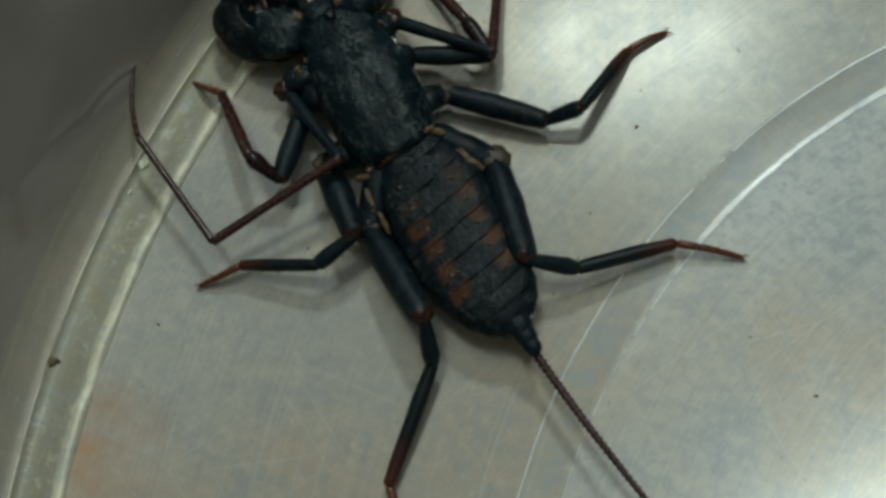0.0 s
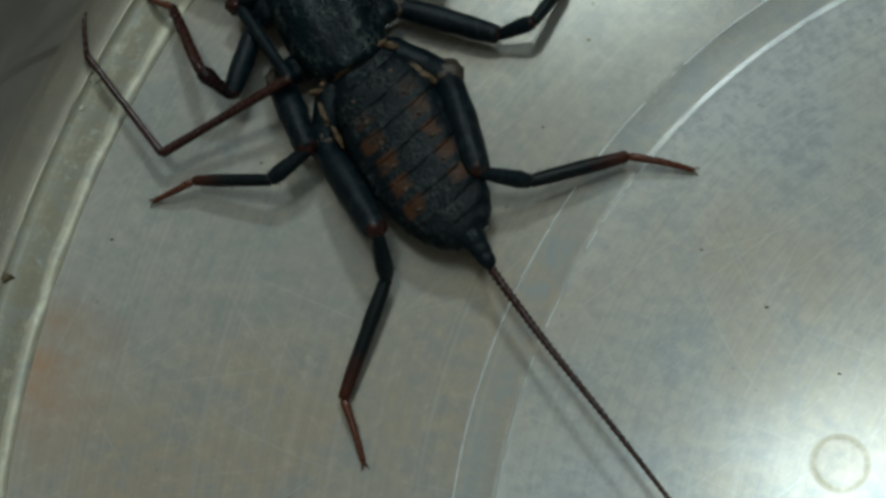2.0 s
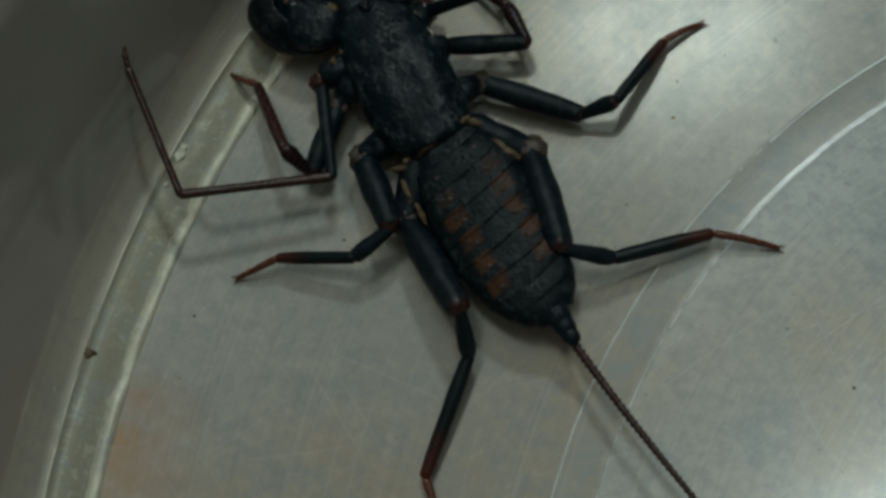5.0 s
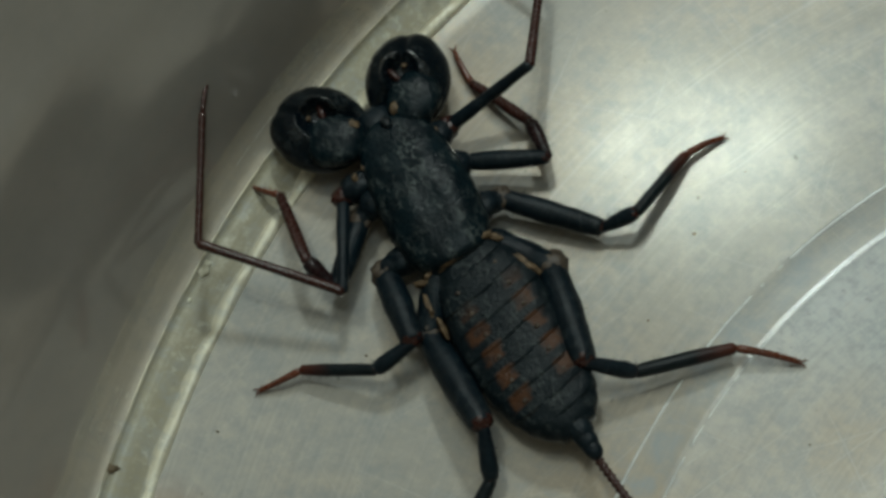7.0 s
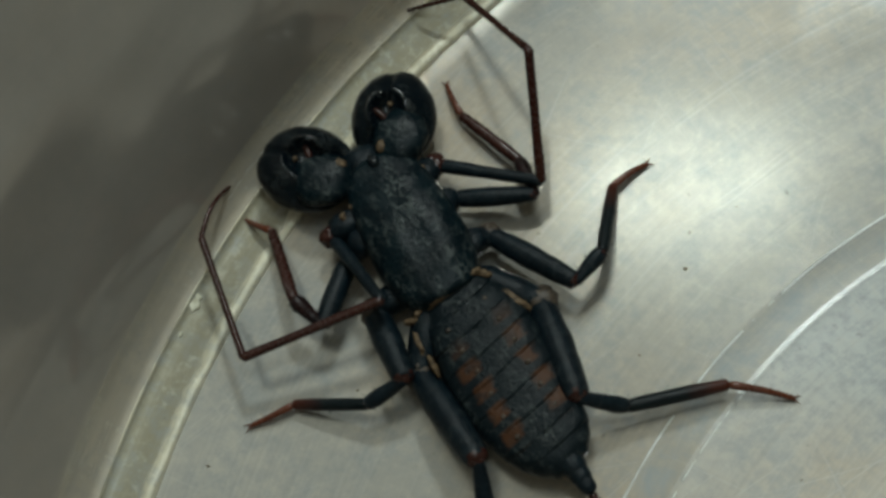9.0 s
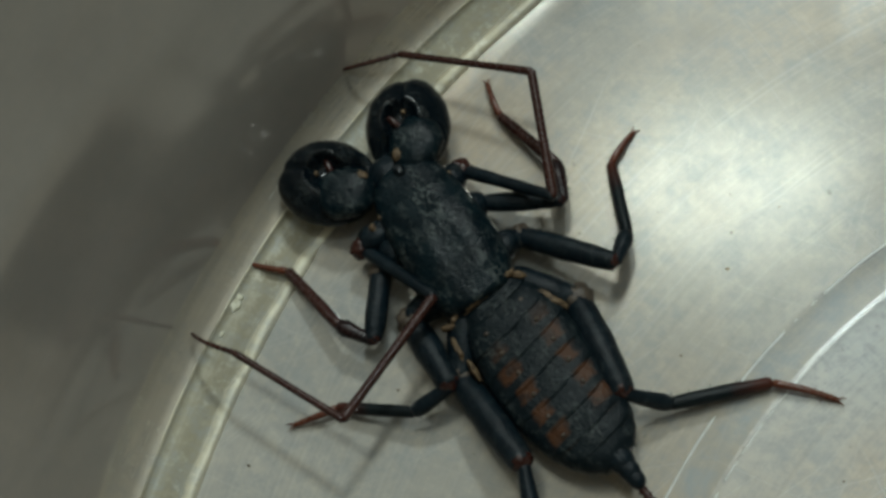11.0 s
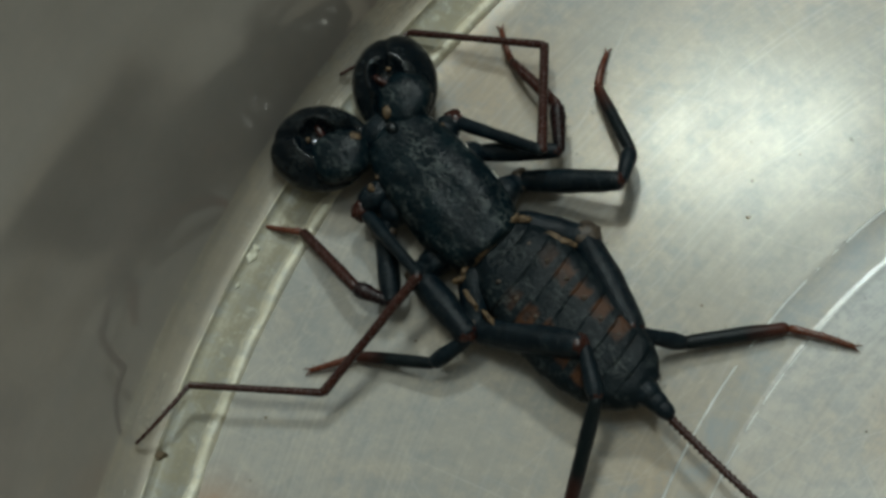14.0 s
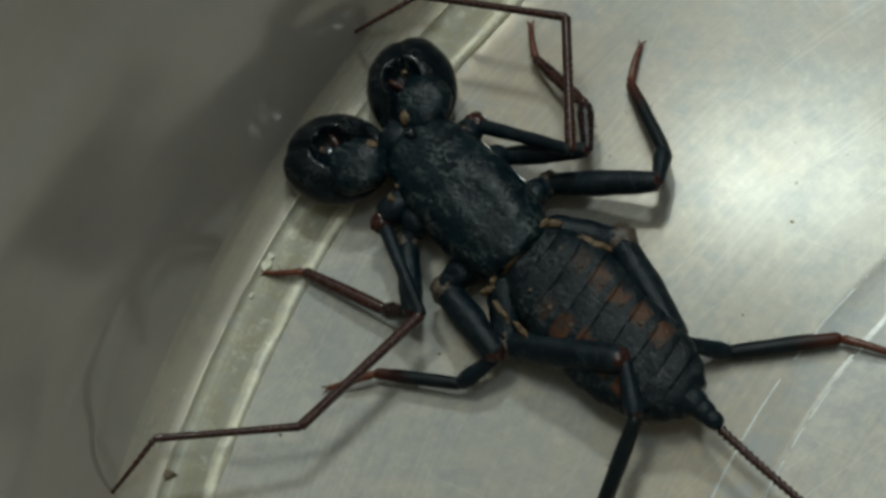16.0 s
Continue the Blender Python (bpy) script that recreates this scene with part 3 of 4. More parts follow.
def pincer(centre, apex, mirror, size):
    """apex: the way, in degrees, to the notch where the two swollen limbs meet."""
    whole = part("pincer", one_blob((centre[0] - 0.1 * math.cos(radians(apex)), centre[1] - 0.1 * math.sin(radians(apex)), 0.46), (0.62 * size, 0.52 * size, 0.30), apex, 0.1), BLACK, animal, "swollen glossy black pincer")

    def piece(name, rows, mat, label=""):
        return part(name, loft(bmesh.new(), place_rows(rows, centre, apex, mirror)), mat, whole, label)

    k = size
    piece("swollen_arm", swollen(k), GLOSSY)
    rot = Matrix.Rotation(radians(apex), 3, "Z")

    def at(x, y, z):
        q = rot @ Vector((x * k, y * k * mirror, 0))
        return (q.x + centre[0], q.y + centre[1], z)

    part("palm", one_blob(at(-0.36, -0.21, 0.83), (0.49 * k, 0.42 * k, 0.235), apex - 24 * mirror, 0.10, 3, 2.5), SCUFF_GLINT, whole)
    part("claw", one_blob(at(-0.02, 0.20, 0.86), (0.22 * k, 0.06 * k, 0.08), apex + 58 * mirror, 0.1, 5), DARKRED, whole)
    part("joint_skin", one_blob(at(-0.60, 0.06, 0.96), (0.12, 0.09, 0.08), apex, 0.3, 7), PALE, whole, "pale joint skin")
    part("joint_skin", one_blob(at(0.17, 0.06, 0.89), (0.04, 0.045, 0.05), apex, 0.4, 8), PALE, whole, "pale joint skin")
    for q, (x, y) in enumerate(((0.24, 0.30), (0.06, 0.40), (-0.16, 0.38))):
        bm = bmesh.new()
        base = Vector(at(x, y, 1.05))
        tip = Vector(at(x - 0.02, y - 0.13, 0.99))
        bmesh.ops.create_cone(bm, cap_ends=True, segments=8, radius1=0.026 * S, radius2=0.006 * S, depth=(tip - base).length * S)
        turn = (tip - base).to_track_quat("Z", "Y").to_matrix().to_4x4()
        bm.transform(Matrix.Translation(S * (base + tip) / 2) @ turn)
        part("tooth", bm, GLOSSY, whole)
    return whole


PINCERS = [pincer((-0.03, 4.08), 130, -1, 1.03), pincer((1.62, 3.82), 40, 1, 1.02)]
part("mouth_part", one_blob((0.72, 3.56, 0.62), (0.42, 0.34, 0.30), -10, 0.1), BLACK, animal)
# pale skin showing between the plates and at the roots of the hind legs
for q, (x, y, z, a, b, turn) in enumerate(((1.10, 0.12, 0.84, 0.36, 0.07, -72), (1.00, 0.70, 0.90, 0.14, 0.06, -50), (0.86, 0.80, 0.95, 0.16, 0.05, -8), (-0.22, 0.93, 0.84, 0.15, 0.06, 15), (-0.42, 0.90, 0.80, 0.13, 0.05, -30),
                                          (-0.56, 0.55, 0.78, 0.22, 0.05, 72), (-0.62, 0.10, 0.80, 0.20, 0.05, 78), (0.1, 0.84, 0.97, 0.14, 0.035, -12), (1.30, 2.72, 0.80, 0.10, 0.05, 20), (-0.16, 3.02, 0.80, 0.08, 0.06, 40))):
    part("joint_skin", one_blob((x, y, z), (a, b, 0.09), turn, 0.5, q + 3), PALE, animal, "pale tan joint skin")

# the body is stretched and sheared to fit the camera's view
STRETCH = Matrix(((0.9621, 0.0167, 0, 0), (0.0167, 1.0008, 0, 0), (0, 0, 1, 0), (0, 0, 0, 1)))
for ob in animal.children_recursive:
    if ob != tail:
        ob.data.transform(STRETCH)

LEGS = {
    'R2': ((1.441, 2.177, 0.537), (1.406, 0.798, 1.343, 0.758)),
    'R3': ((1.526, 1.300, 0.481), (1.724, 0.655, 1.443, 0.762)),
    'R4': ((1.399, -0.148, 0.516), (1.848, 0.886, 1.618, 1.150)),
    'L2': ((-0.468, 2.489, 0.511), (1.224, 0.636, 1.503, 0.737)),
    'L3': ((-0.705, 1.527, 0.521), (1.392, 0.775, 1.321, 0.855)),
    'L4': ((-0.809, 0.244, 0.513), (1.947, 0.873, 2.009, 1.137)),
    'L1': ((-0.431, 2.985, 0.566), (1.764, 2.423, 2.174, 1.279)),
    'R1': ((1.644, 2.796, 0.566), (1.827, 2.160, 2.372, 1.381)),
}

# shapes of the segments: radii of femur, patella, tibia, tarsus
GIRTH = {"R1": (0.115, 0.085, 0.062, 0.045), "L1": (0.115, 0.085, 0.062, 0.045), "R2": (0.165, 0.14, 0.105, 0.062), "L2": (0.19, 0.14, 0.105, 0.062),
         "R3": (0.205, 0.145, 0.110, 0.065), "L3": (0.24, 0.145, 0.110, 0.065), "R4": (0.27, 0.155, 0.125, 0.070), "L4": (0.27, 0.155, 0.125, 0.070)}
ROOTS = {"R1": (1.25, 2.75, 0.6), "R2": (1.15, 2.15, 0.6), "R3": (1.05, 1.35, 0.6), "R4": (0.95, 0.72, 0.65),
         "L1": (-0.02, 2.93, 0.6), "L2": (0.06, 2.57, 0.6), "L3": (-0.2, 1.45, 0.6), "L4": (-0.1, 0.85, 0.65)}
SEGMENTS = {}


def rod(a, b, ra, rb, seed=0):
    a, b = Vector(a), Vector(b)
    bm = limb((b - a).length, [(0, ra), (0.55, max(ra, rb) * 1.05), (1, rb)], seed=seed)
    bm.transform(Matrix.Translation(S * a) @ (b - a).to_track_quat("X", "Z").to_matrix().to_4x4())
    return bm


def build_leg(key, seed):
    base, lengths = LEGS[key]
    feeler = key[1] == "1"
    g = GIRTH[key]
    leg = part("feeler_leg" if feeler else "leg", rod(ROOTS[key], base, g[0] * 0.95, g[0] * 0.82, seed), BLACK if not feeler else DARKRED, animal,
               "long thin red-black feeler leg" if feeler else "black jointed leg with red-brown foot")
    part("joint_skin", one_blob(base, tuple(g[0] * (1.75 if feeler else 1.05) * q for q in (1.0, 0.9, 0.9)), 0, 0.3, seed), DARKRED if feeler else CONDYLE, leg)
    ra, ba = Vector(ROOTS[key]), Vector(base)
    way = math.degrees(math.atan2(ba.y - ra.y, ba.x - ra.x))
    c = ra + (ba - ra).normalized() * 0.08
    part("coxa", one_blob((c.x, c.y, 0.58), (0.36, 0.24, 0.27), way, 0.15, seed, 2.4), BLACK, leg)
    segs = []
    if feeler:
        shapes = [("femur", [(0, 0.085), (0.12, 0.12), (0.5, 0.105), (0.9, 0.095), (1, 0.10)], BLACK), ("patella", [(0, 0.09), (0.5, 0.075), (0.95, 0.08), (1, 0.085)], DARKRED),
                  ("tibia", [(0, 0.07), (0.5, 0.058), (1, 0.06)], DARKRED)]
    else:
        a, b, c, d = g
        shapes = [("femur", [(0, a * 0.72), (0.2, a * 0.95), (0.5, a), (0.8, a * 0.9), (1, a * 0.7)], BLACK), ("patella", [(0, b * 0.62), (0.35, b * 0.8), (0.75, b), (1, b * 0.72)], BLACK if key[1] != "2" else PURPLE),
                  ("tibia", [(0, c * 0.85), (0.3, c), (0.7, c * 0.95), (1, c * 0.75)], fading_shell("fading_shell", lengths[2]) if key[1] != "2" else DARKRED)]
    for k, (name, prof, mat) in enumerate(shapes):
        bm = limb(lengths[k], prof, seed=seed * 10 + k, tip=None if feeler else (0.985, 0.985, 1.2)[k])
        if not feeler:
            add_hairs(bm, lengths[k], g[k], 16 if k < 2 else 26, seed * 10 + k)
        ob = part(name, bm, mat, leg, second=None if feeler else (DARKRED, DARKRED, RED)[k])
        segs.append(ob)
    # foot: a chain of short rings, two claws
    bm = bmesh.new()
    length, r = lengths[3], g[3]
    rows = []
    n = 10 if feeler else 3
    for k in range(n * 5 + 1):
        u = k / (n * 5)
        step = (u * n) % 1
        rr = r * (1 - 0.38 * u) * ((1.22 - 0.75 * abs(step - 0.5)) if feeler else (1.1 - 0.2 * abs(step - 0.5))) if 0 < k < n * 5 else r * 0.5
        bend = (0.10 * math.sin(u * math.pi) if feeler else 0.03 * math.sin(u * math.pi))
        rows.append([S * Vector((u * length * (0.95 if not feeler else 1), rr * math.cos(q) + bend * 0.6, rr * math.sin(q) + bend)) for q in (2 * math.pi * i / 10 for i in range(10))])
    loft(bm, rows)
    if not feeler:
        add_hairs(bm, length, r, 22, seed * 10 + 7, 0.07)
        for sy in (-1, 1):
            rows = []
            for k in range(7):
                u = k / 6
                c = Vector((length * 0.93 + 0.13 * u, sy * (0.015 + 0.055 * u), 0.02 - 0.05 * u * u))
                rr = 0.022 * (1 - 0.85 * u)
                rows.append([S * (c + Vector((0, rr * math.cos(q), rr * math.sin(q)))) for q in (2 * math.pi * i / 6 for i in range(6))])
            loft(bm, rows)
    segs.append(part("foot" if not feeler else "feeler_tip", bm, RED if not feeler else DARKRED, leg, "red-brown foot with two claws" if not feeler else ""))
    SEGMENTS[key] = segs


for q, key in enumerate(LEGS):
    build_leg(key, q + 1)


# ---- crumbs and residue in the pot ----
def crumb(x, y, size, mat, label, seed, z=0.0, flat=0.55, name="crumb", turn=0):
    bm = blob(bmesh.new(), (0, 0, 0), (size, size * 0.7, size * flat), turn, 0.9, seed, 12, 8)
    ob = new(name, mesh_of(name, bm, mat))
    ob.location = (0.001 * x, 0.001 * y, z + S * size * flat * 0.55)
    return tagged(ob, label, name)


for q, (x, y, size) in enumerate(((29.67, 28.95, 0.055), (23.19, 16.26, 0.035), (45.18, -1.37, 0.03), (53.91, -9.47, 0.045), (-37.45, 0.14, 0.045), (-16.57, 11.21, 0.04), (36.9, 38.2, 0.025), (63.5, -18.6, 0.04), (-11, -36, 0.03))):
    tagged(crumb(x, y, size * 0.6, CRUMB, "tiny dark crumb on the pot floor", q + 2), group="crumbs in the pot")
tagged(crumb(-52.5, -5.55, 0.13, CRUMB, "brown crumb stuck at the wall's foot", 31, 0.0005, 0.4), group="crumbs in the pot")


def residue(x, y, a, b, turn, seed):
    """A flat uneven flake of dried food."""
    bm = bmesh.new()
    rnd = random.Random(seed)
    top, n = [], 26
    for i in range(n):
        q = 2 * math.pi * i / n
        g = 1 + 0.55 * noise.noise(Vector((math.cos(q) * 1.7, math.sin(q) * 1.7, seed * 3.7)))
        top.append((a * g * math.cos(q), b * g * math.sin(q)))
    rings = []
    for f, h in ((1.0, -0.01), (0.96, 0.028), (0.8, 0.042), (0.5, 0.030)):
        rings.append([S * Vector((px * f, py * f, h + rnd.uniform(-0.008, 0.008))) for px, py in top])
    loft(bm, rings)
    bm.transform(Matrix.Rotation(radians(turn), 4, "Z"))
    ob = new("residue", mesh_of("residue", bm, RESIDUE))
    ob.location = (0.001 * x, 0.001 * y, 0.0006)
    return tagged(ob, "pale flake of dried residue at the wall's foot", "residue", "dried residue")


for q, (x, y, a, b, turn) in enumerate(((-39.25, 30.86, 0.16, 0.09, 62), (-38.3, 32.6, 0.13, 0.07, 70), (-40.49, 28.27, 0.08, 0.05, 40), (-40.9, 23.7, 0.11, 0.07, 66), (-40.4, 24.9, 0.06, 0.05, 20), (-37.3, 34.32, 0.09, 0.04, 60), (-42.6, 19.3, 0.05, 0.03, 66), (-46.9, 13.8, 0.07, 0.025, 66))):
    residue(x, y, a, b, turn, q + 1)


# ---- movement ----
STEP = 0.25


def eased(rows, t):
    """Values of the rows at t, along a smooth curve through them."""
    ts = [r[0] for r in rows]
    if t <= ts[0]:
        return list(rows[0][1:])
    if t >= ts[-1]:
        return list(rows[-1][1:])
    k = max(i for i in range(len(ts)) if ts[i] <= t)
    k = min(k, len(ts) - 2)
    t0, t1 = ts[k], ts[k + 1]
    u = (t - t0) / (t1 - t0)
    out = []
    for c in range(1, len(rows[0])):
        p0, p1 = rows[k][c], rows[k + 1][c]
        d = (p1 - p0) / (t1 - t0)

        def slope(i):
            if i <= 0 or i >= len(ts) - 1:
                return 0.0
            a = (rows[i][c] - rows[i - 1][c]) / (ts[i] - ts[i - 1])
            b = (rows[i + 1][c] - rows[i][c]) / (ts[i + 1] - ts[i])
            return 0.0 if a * b <= 0 else 2 * a * b / (a + b)

        m0, m1 = slope(k) * (t1 - t0), slope(k + 1) * (t1 - t0)
        h = (2 * u ** 3 - 3 * u ** 2 + 1, u ** 3 - 2 * u ** 2 + u, -2 * u ** 3 + 3 * u ** 2, u ** 3 - u ** 2)
        out.append(h[0] * p0 + h[1] * m0 + h[2] * p1 + h[3] * m1)
    return out


def clock(rows):
    return sorted({round(k * STEP, 3) for k in range(int(16 / STEP) + 1)} | {r[0] for r in rows})


def turn_body(rows):
    walk(animal, [(t, pose(x, y, 0, 0, 0, yaw)) for t in clock(rows) for x, y, yaw in [eased(rows, t)]])


def swing(key, rows):
    """Bend a leg: each row holds a time and, joint by joint, the way and the rise of the segment in degrees."""
    base, lengths = LEGS[key]
    poses = [[], [], [], []]
    for t in clock(rows):
        v = eased(rows, t)
        p = Vector(base)
        for k in range(4):
            way, rise = v[2 * k], v[2 * k + 1]
            poses[k].append((t, pose(p.x * S, p.y * S, p.z * S, 0, -rise, way)))
            p = p + lengths[k] * Vector((math.cos(radians(rise)) * math.cos(radians(way)), math.cos(radians(rise)) * math.sin(radians(way)), math.sin(radians(rise))))
    for ob, rows_of in zip(SEGMENTS[key], poses):
        walk(ob, rows_of)


def turn_tail(rows):
    walk(tail, [(t, pose(S * TAIL_ROOT[0], S * TAIL_ROOT[1], S * TAIL_ROOT[2], 0, 0, eased(rows, t)[0])) for t in clock(rows)])


def shift_pincers(*each):
    for ob, rows in zip(PINCERS, each):
        walk(ob, [(t, pose(S * x, S * y, 0)) for t in clock(rows) for x, y in [eased(rows, t)]])


def motions():
    body_rows = [
        (0, -0.00038, 0.01560, 39.7),
        (5, -0.00024, 0.01571, 40.2),
        (7.5, -0.00035, 0.01593, 40.6),
        (8.2, -0.00032, 0.01578, 41.0),
        (8.6, -0.00041, 0.01570, 41.1),
        (9, -0.00044, 0.01558, 41.6),
        (11.4, -0.00074, 0.01525, 46.8),
        (12, -0.00142, 0.01558, 49.7),
        (12.5, -0.00152, 0.01565, 50.6),
        (13, -0.00143, 0.01570, 50.9),
        (14, -0.00135, 0.01586, 51.8),
        (14.7, -0.00126, 0.01606, 52.7),
        (15.3, -0.00089, 0.01592, 53.3),
        (16, -0.00086, 0.01584, 54.0),
    ]
    turn_body(body_rows)
    swing('R2', [
        (0, -40.8, 1.5, 85.8, -3.4, 89.9, -14.5, 89.6, -9.8),
        (7.5, -39.4, 4.6, 72.5, -17, 101.4, -12, 75.7, -4.4),
        (9, -40.3, 4.4, 71, -20.5, 97.5, -5.5, 72.8, -12.6),
        (11.4, -46.7, 4, 54.3, -15.7, 88.8, -10.8, 64, -7.4),
        (12, -52, 7.2, 51.1, -5.6, 81.1, -17.3, 57.1, -13.6),
        (13, -51.8, 11.8, 42.3, -11.7, 80.5, -17.2, 57, -16.5),
        (14, -53.6, 6.2, 42.9, -0.8, 78.7, -20.1, 56.3, -13),
        (15.3, -57, 6.1, 38.5, -6.4, 77.1, -15.7, 51.8, -14.4),
        (16, -54.4, 9.6, 41.5, -7.9, 76.8, -18.4, 46.6, -13.9),
    ])
    swing('R3', [
        (0, -55.2, -1.9, -27.2, 25.6, 18.3, -21.7, -9.9, -8.9),
        (5, -57.5, -4.1, -27.5, 28.6, 16.9, -17.7, -10.1, -13.9),
        (7.5, -57.1, -3.1, -22.6, 26.2, 14.7, -17.2, -10.5, -15.2),
        (8.2, -64.6, -3.2, -13.1, 34.8, 27.4, -23, -14.7, -9.3),
        (8.6, -70.5, 3.3, -2, 18.8, 36, -24.6, -6.9, -10.4),
        (9, -73.5, 9.4, 8.7, 1.9, 42.9, -23.9, -3.5, -11.6),
        (11.4, -63.3, 11.9, 30.3, -25, 60, -15.2, 17.1, -8.9),
        (12, -57.7, 11.4, 31.2, -17.9, 65, -13.8, 22.5, -15.7),
        (12.5, -55.6, 11.9, 28.5, -10.2, 66.5, -18, 25.2, -15.6),
        (13, -54.8, 12.5, 30.8, -13.3, 64.9, -18.8, 26.7, -13.2),
        (14, -57.3, 13.3, 27.7, -20.4, 63, -17, 27.2, -12.7),
        (15.3, -59, 10.9, 20.4, -30.5, 62.3, -14.1, 22.1, -4.3),
        (16, -57.9, 11, 29.7, -21.2, 59.8, -16.6, 24.4, -6.8),
    ])
    swing('R4', [
        (0, -111.3, 13.6, -43.2, -25.8, -22.4, -9.7, -49.3, -11),
        (5, -112, 14, -43.9, -26.8, -23, -9.4, -50.2, -11.6),
        (9, -110.6, 13.2, -43.3, -32.2, -27.6, -4.6, -50.2, -14),
        (11.4, -109.7, 10, -48.8, -37.3, -32.6, -5.9, -61.4, -4),
        (13, -112.6, 7.7, -53.7, -32.5, -39.9, -3.5, -66.6, -6.4),
        (14, -114.3, 8.4, -54.5, -34.3, -41.8, -4.9, -67.4, -4.3),
        (16, -114.6, 5.7, -56.3, -35.9, -46.4, -0.2, -71.8, -5.7),
    ])
    swing('L2', [
        (0, -143.5, 8.7, 104.7, 22.5, 77.1, -21.2, 111, -29),
        (5, -148.4, 2.6, 101.8, 39.1, 75.7, -21.1, 108.5, -31.3),
        (7.5, -145.3, 7.9, 99.4, 17.5, 74.7, -17.3, 113, -31.8),
        (9, -148, 8.6, 98.6, 14.3, 70.1, -18.1, 107.4, -28),
        (11.4, -136.4, 2.9, 110, -2.3, 89, -14.3, 121.2, -7.9),
        (12, -134.1, 0, 108.3, 1.6, 86.3, -11.8, 117.7, -12.9),
        (12.5, -131.1, 1.2, 111.4, -4.8, 84.1, -9.6, 114.4, -13.3),
        (13, -131.7, -0.3, 110.4, 2.6, 83.3, -14, 116.8, -8.3),
        (14, -133.9, -0.5, 106.2, 6.7, 81.6, -13.6, 115, -13.8),
        (14.7, -137.8, 14.7, 100.6, -19.8, 98.8, -14.9, 126, -10.9),
        (15.3, -128.3, 3.5, 121.4, -13.9, 97.4, -11.7, 131.2, -4.7),
        (16, -135.5, 8.6, 105.9, -35.8, 99.4, -4.4, 123.7, -10.5),
    ])
    swing('L3', [
        (0, -106.2, 13.6, 175.7, -14.4, 137, -13, 161.2, -21.1),
        (5, -106.6, 12.4, 175.9, -12.9, 136.6, -13, 160.1, -20.6),
        (9, -105.9, 13.3, 166, -23, 134.1, -16.7, 163.4, -7.4),
        (11.4, -102.8, 8.9, 162.5, -23, 126.8, -11, 152.5, -8.2),
        (13, -101, 9.2, 158.6, -22.5, 121.7, -14.2, 147, -3.7),
        (16, -106.4, 5.9, 153.2, -27.9, 117.9, -3.3, 140.4, -10.1),
    ])
    swing('L4', [
        (0, -98.3, 17.3, -121, -48.2, -149.2, -6.9, -111.5, -7.1),
        (5, -99.3, 17.6, -121.4, -48.2, -149.7, -7.2, -112, -7),
        (7.5, -99.2, 15.5, -123.1, -26.7, -160.5, -12.6, -90.9, -7.2),
        (9, -97.8, 16.4, -123.1, -33.5, -164.9, -11, -89.5, -7),
        (11.4, -99.6, 15.4, -123.9, 1.7, -113.7, -22.1, -202.5, -12.1),
        (12, -89.5, 16.6, -128.2, 3, -126.2, -23.8, -200.6, -12.3),
        (12.5, -80.1, 16.8, -132.4, -0.5, -181.5, -22.7, -115.5, -11.8),
        (13, -73.8, 19.3, -128.5, 5.6, -171.8, -27.8, -135.6, -12.4),
        (14, -66.3, 20.2, -127.8, 7.1, -159, -29.9, -161.6, -11.7),
        (16, -68.6, 18.1, -132.2, 4.7, -168, -26.3, -155.6, -12.1),
    ])
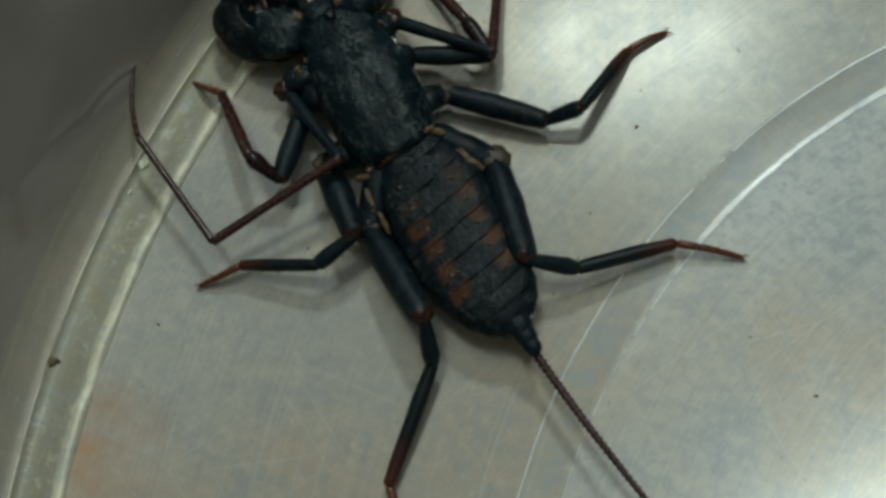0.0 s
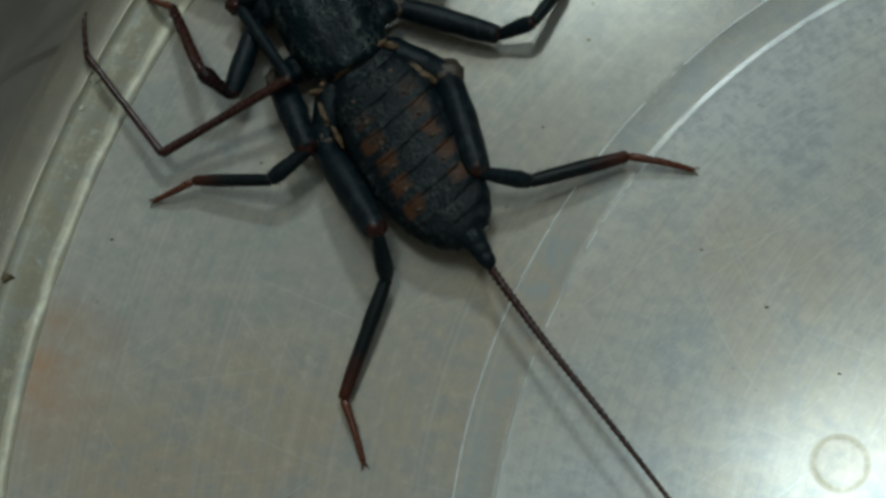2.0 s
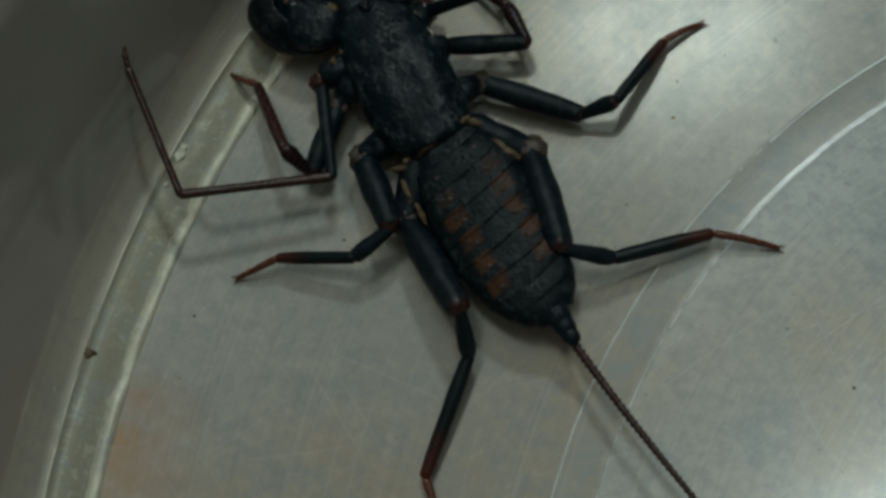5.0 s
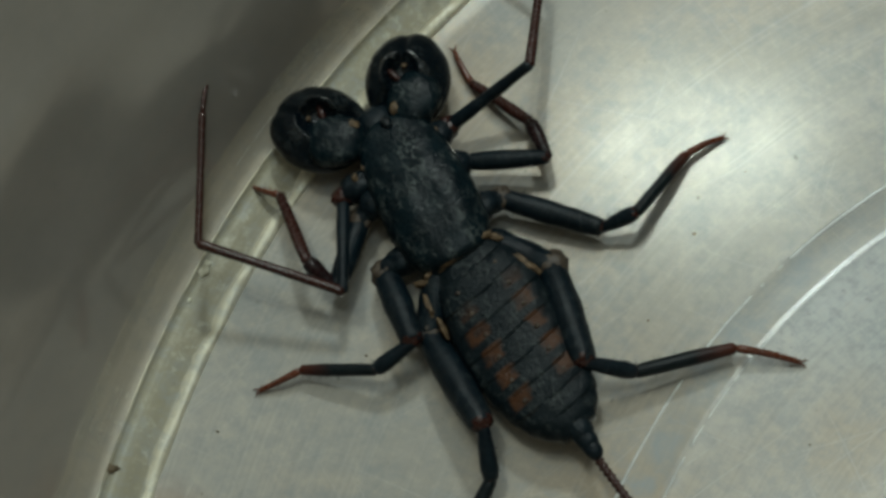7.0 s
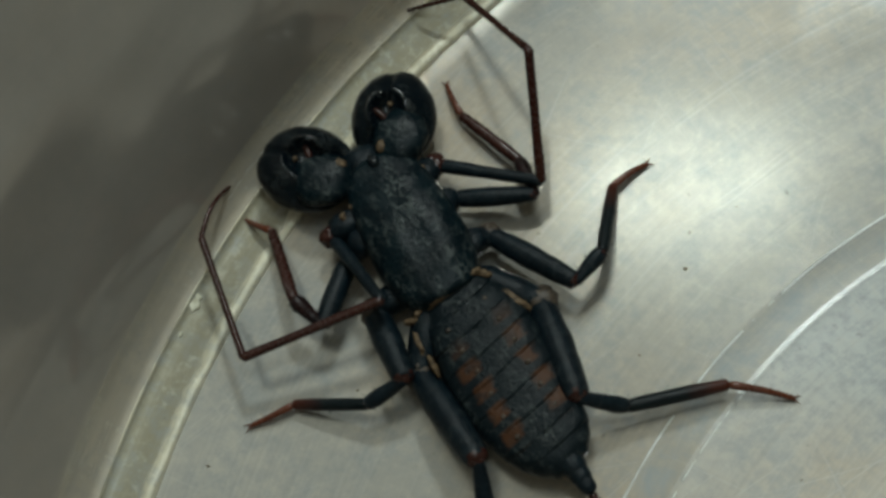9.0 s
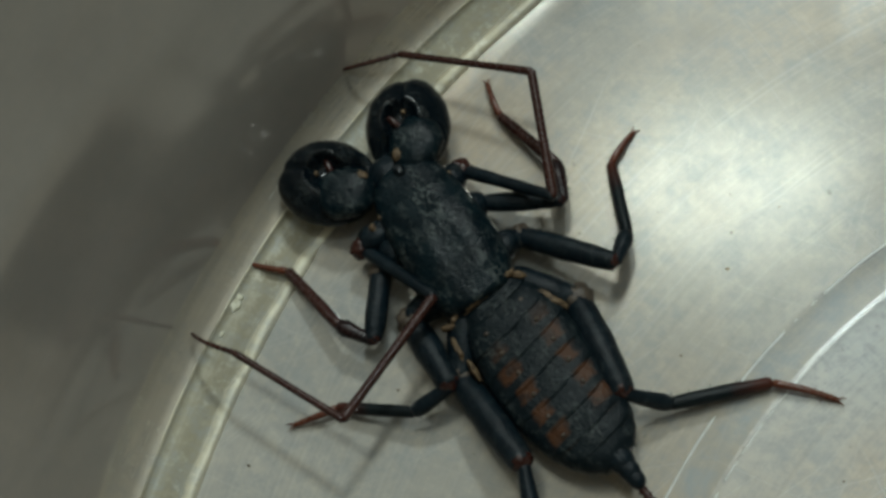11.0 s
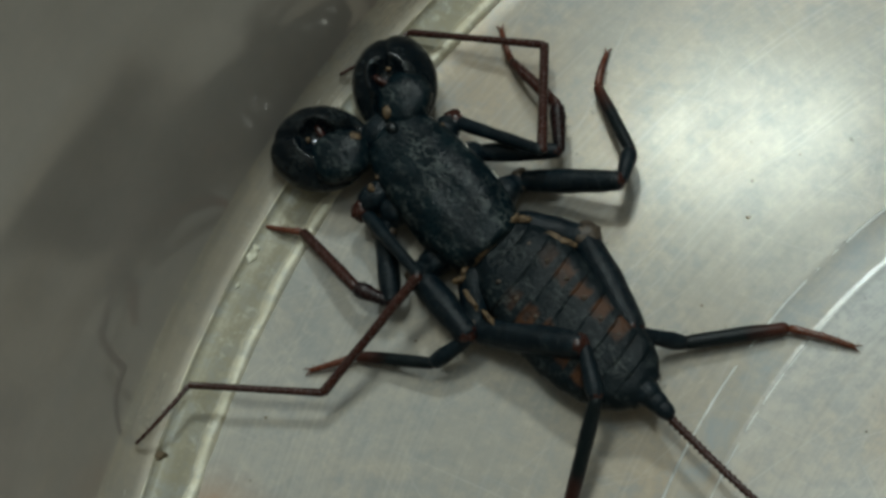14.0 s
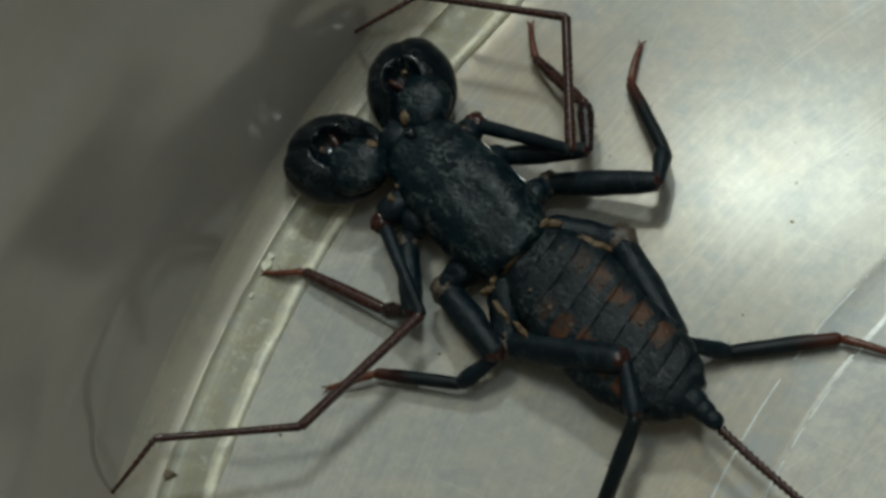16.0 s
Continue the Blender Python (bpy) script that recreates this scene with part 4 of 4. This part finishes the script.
    swing('L1', [
        (0, -92.8, 17.4, 172.1, -8.4, 87.5, 1.7, 56.6, -0.1),
        (1.5, -94, 16.1, 170.1, -10.8, 87.7, -2.8, 57, 1),
        (3, -103.6, 12.2, 156.3, -15.3, 91.1, -4.5, 27.9, -4.5),
        (3.5, -119.3, 15.3, 148.5, -3, 78.3, -17.7, 58, -0.4),
        (5, -120.2, 10.1, 148.4, 5.9, 73.2, 13.7, 56.9, 2.8),
        (7.5, -126.6, 13.7, 120.8, 12.8, 48.5, 2.5, 33.5, -10.4),
        (8.2, -108.6, 18.3, 134.1, 5.1, 51.5, 0.6, 29.1, -9),
        (8.6, -100.7, 19.6, 147.4, -1.5, 59.9, 0.9, 29.1, -19.4),
        (9, -94.6, 22.2, 159, -8, 70.5, 1.7, 34.5, -27),
        (11.4, -83.3, 19, 192.6, 4.6, 107.4, -3.9, 120.8, -34.6),
        (12, -89.9, 16.5, 189, 7.5, 111, -4.9, 147.3, -33.7),
        (12.5, -92.9, 18.9, 189.7, 9.4, 115, -5.9, 164.3, -31.3),
        (13, -98.1, 21.3, 189.8, 11.3, 116.7, -6.8, 171.3, -27),
        (14, -102.1, 19.2, 176.4, -15, 125.5, 2.1, 174.9, -9),
        (14.7, -113.8, 25.1, 171.5, -14.6, 133, 5.3, 180.5, -10.9),
        (15.3, -118.2, 6.9, 171.7, -0.8, 138.1, 6.4, 172.9, -30.6),
        (16, -119.5, 9.9, 170.7, -0.4, 132.4, 5.9, 168.7, -26.2),
    ])
    swing('R1', [
        (0, -62.1, 10, 49, -18.7, 78.9, 2.9, 170.1, 7.8),
        (5, -57, 54.2, 39.1, -31.6, 74.6, -0.8, 185.7, -6.6),
        (7.5, -9.1, 22.2, 46.5, -6.3, 106.3, -6, 230.4, -7.1),
        (8.2, -15.1, 7.2, 44.9, 11.9, 98.9, -14.2, 219.3, -6.6),
        (8.6, -37.8, 3.8, 49.3, 28.6, 70.5, -36, 158, -12.6),
        (9, -54.2, 7.6, 52.8, 35.1, 86.7, -32, 134.2, -33.6),
        (11.4, -70.5, 19.3, 54.9, 0.6, 122.3, -6.3, 141.5, -15.4),
        (12, -71.3, 14.5, 48.8, 5.8, 111, -1.7, 126.1, -19.8),
        (12.5, -72.3, 11.4, 47.4, 7.5, 110, -0.8, 127.4, -20.1),
        (13, -86.5, 27, 28.7, -11.4, 107.4, -0.9, 130.4, -0.7),
        (14, -78.4, 20.6, 40.3, -16.8, 117.8, -7.9, 162.8, 4.2),
        (14.4, -74.9, 29, 41.8, -22.1, 119.7, -11.6, 175.7, 10),
        (14.7, -71.7, 34.4, 43.3, -25.9, 119.8, -11.3, 175.8, 9.6),
        (15.3, -80, 19.4, 41.4, -6.4, 117.9, -3.6, 165.2, -4.5),
        (16, -78, 20.4, 39.4, 0.4, 114, -1.8, 146.4, -19.2),
    ])
    turn_tail([(0, 0), (9, 0), (12, -2.5), (16, -3.6)])
    shift_pincers([(0, -0.04, 0.07), (9, -0.04, 0.07), (11.4, -0.10, 0.12), (16, -0.10, 0.12)],
                  [(0, 0, 0), (9, 0, 0), (11.4, -0.10, 0.12), (16, -0.10, 0.12)])


motions()
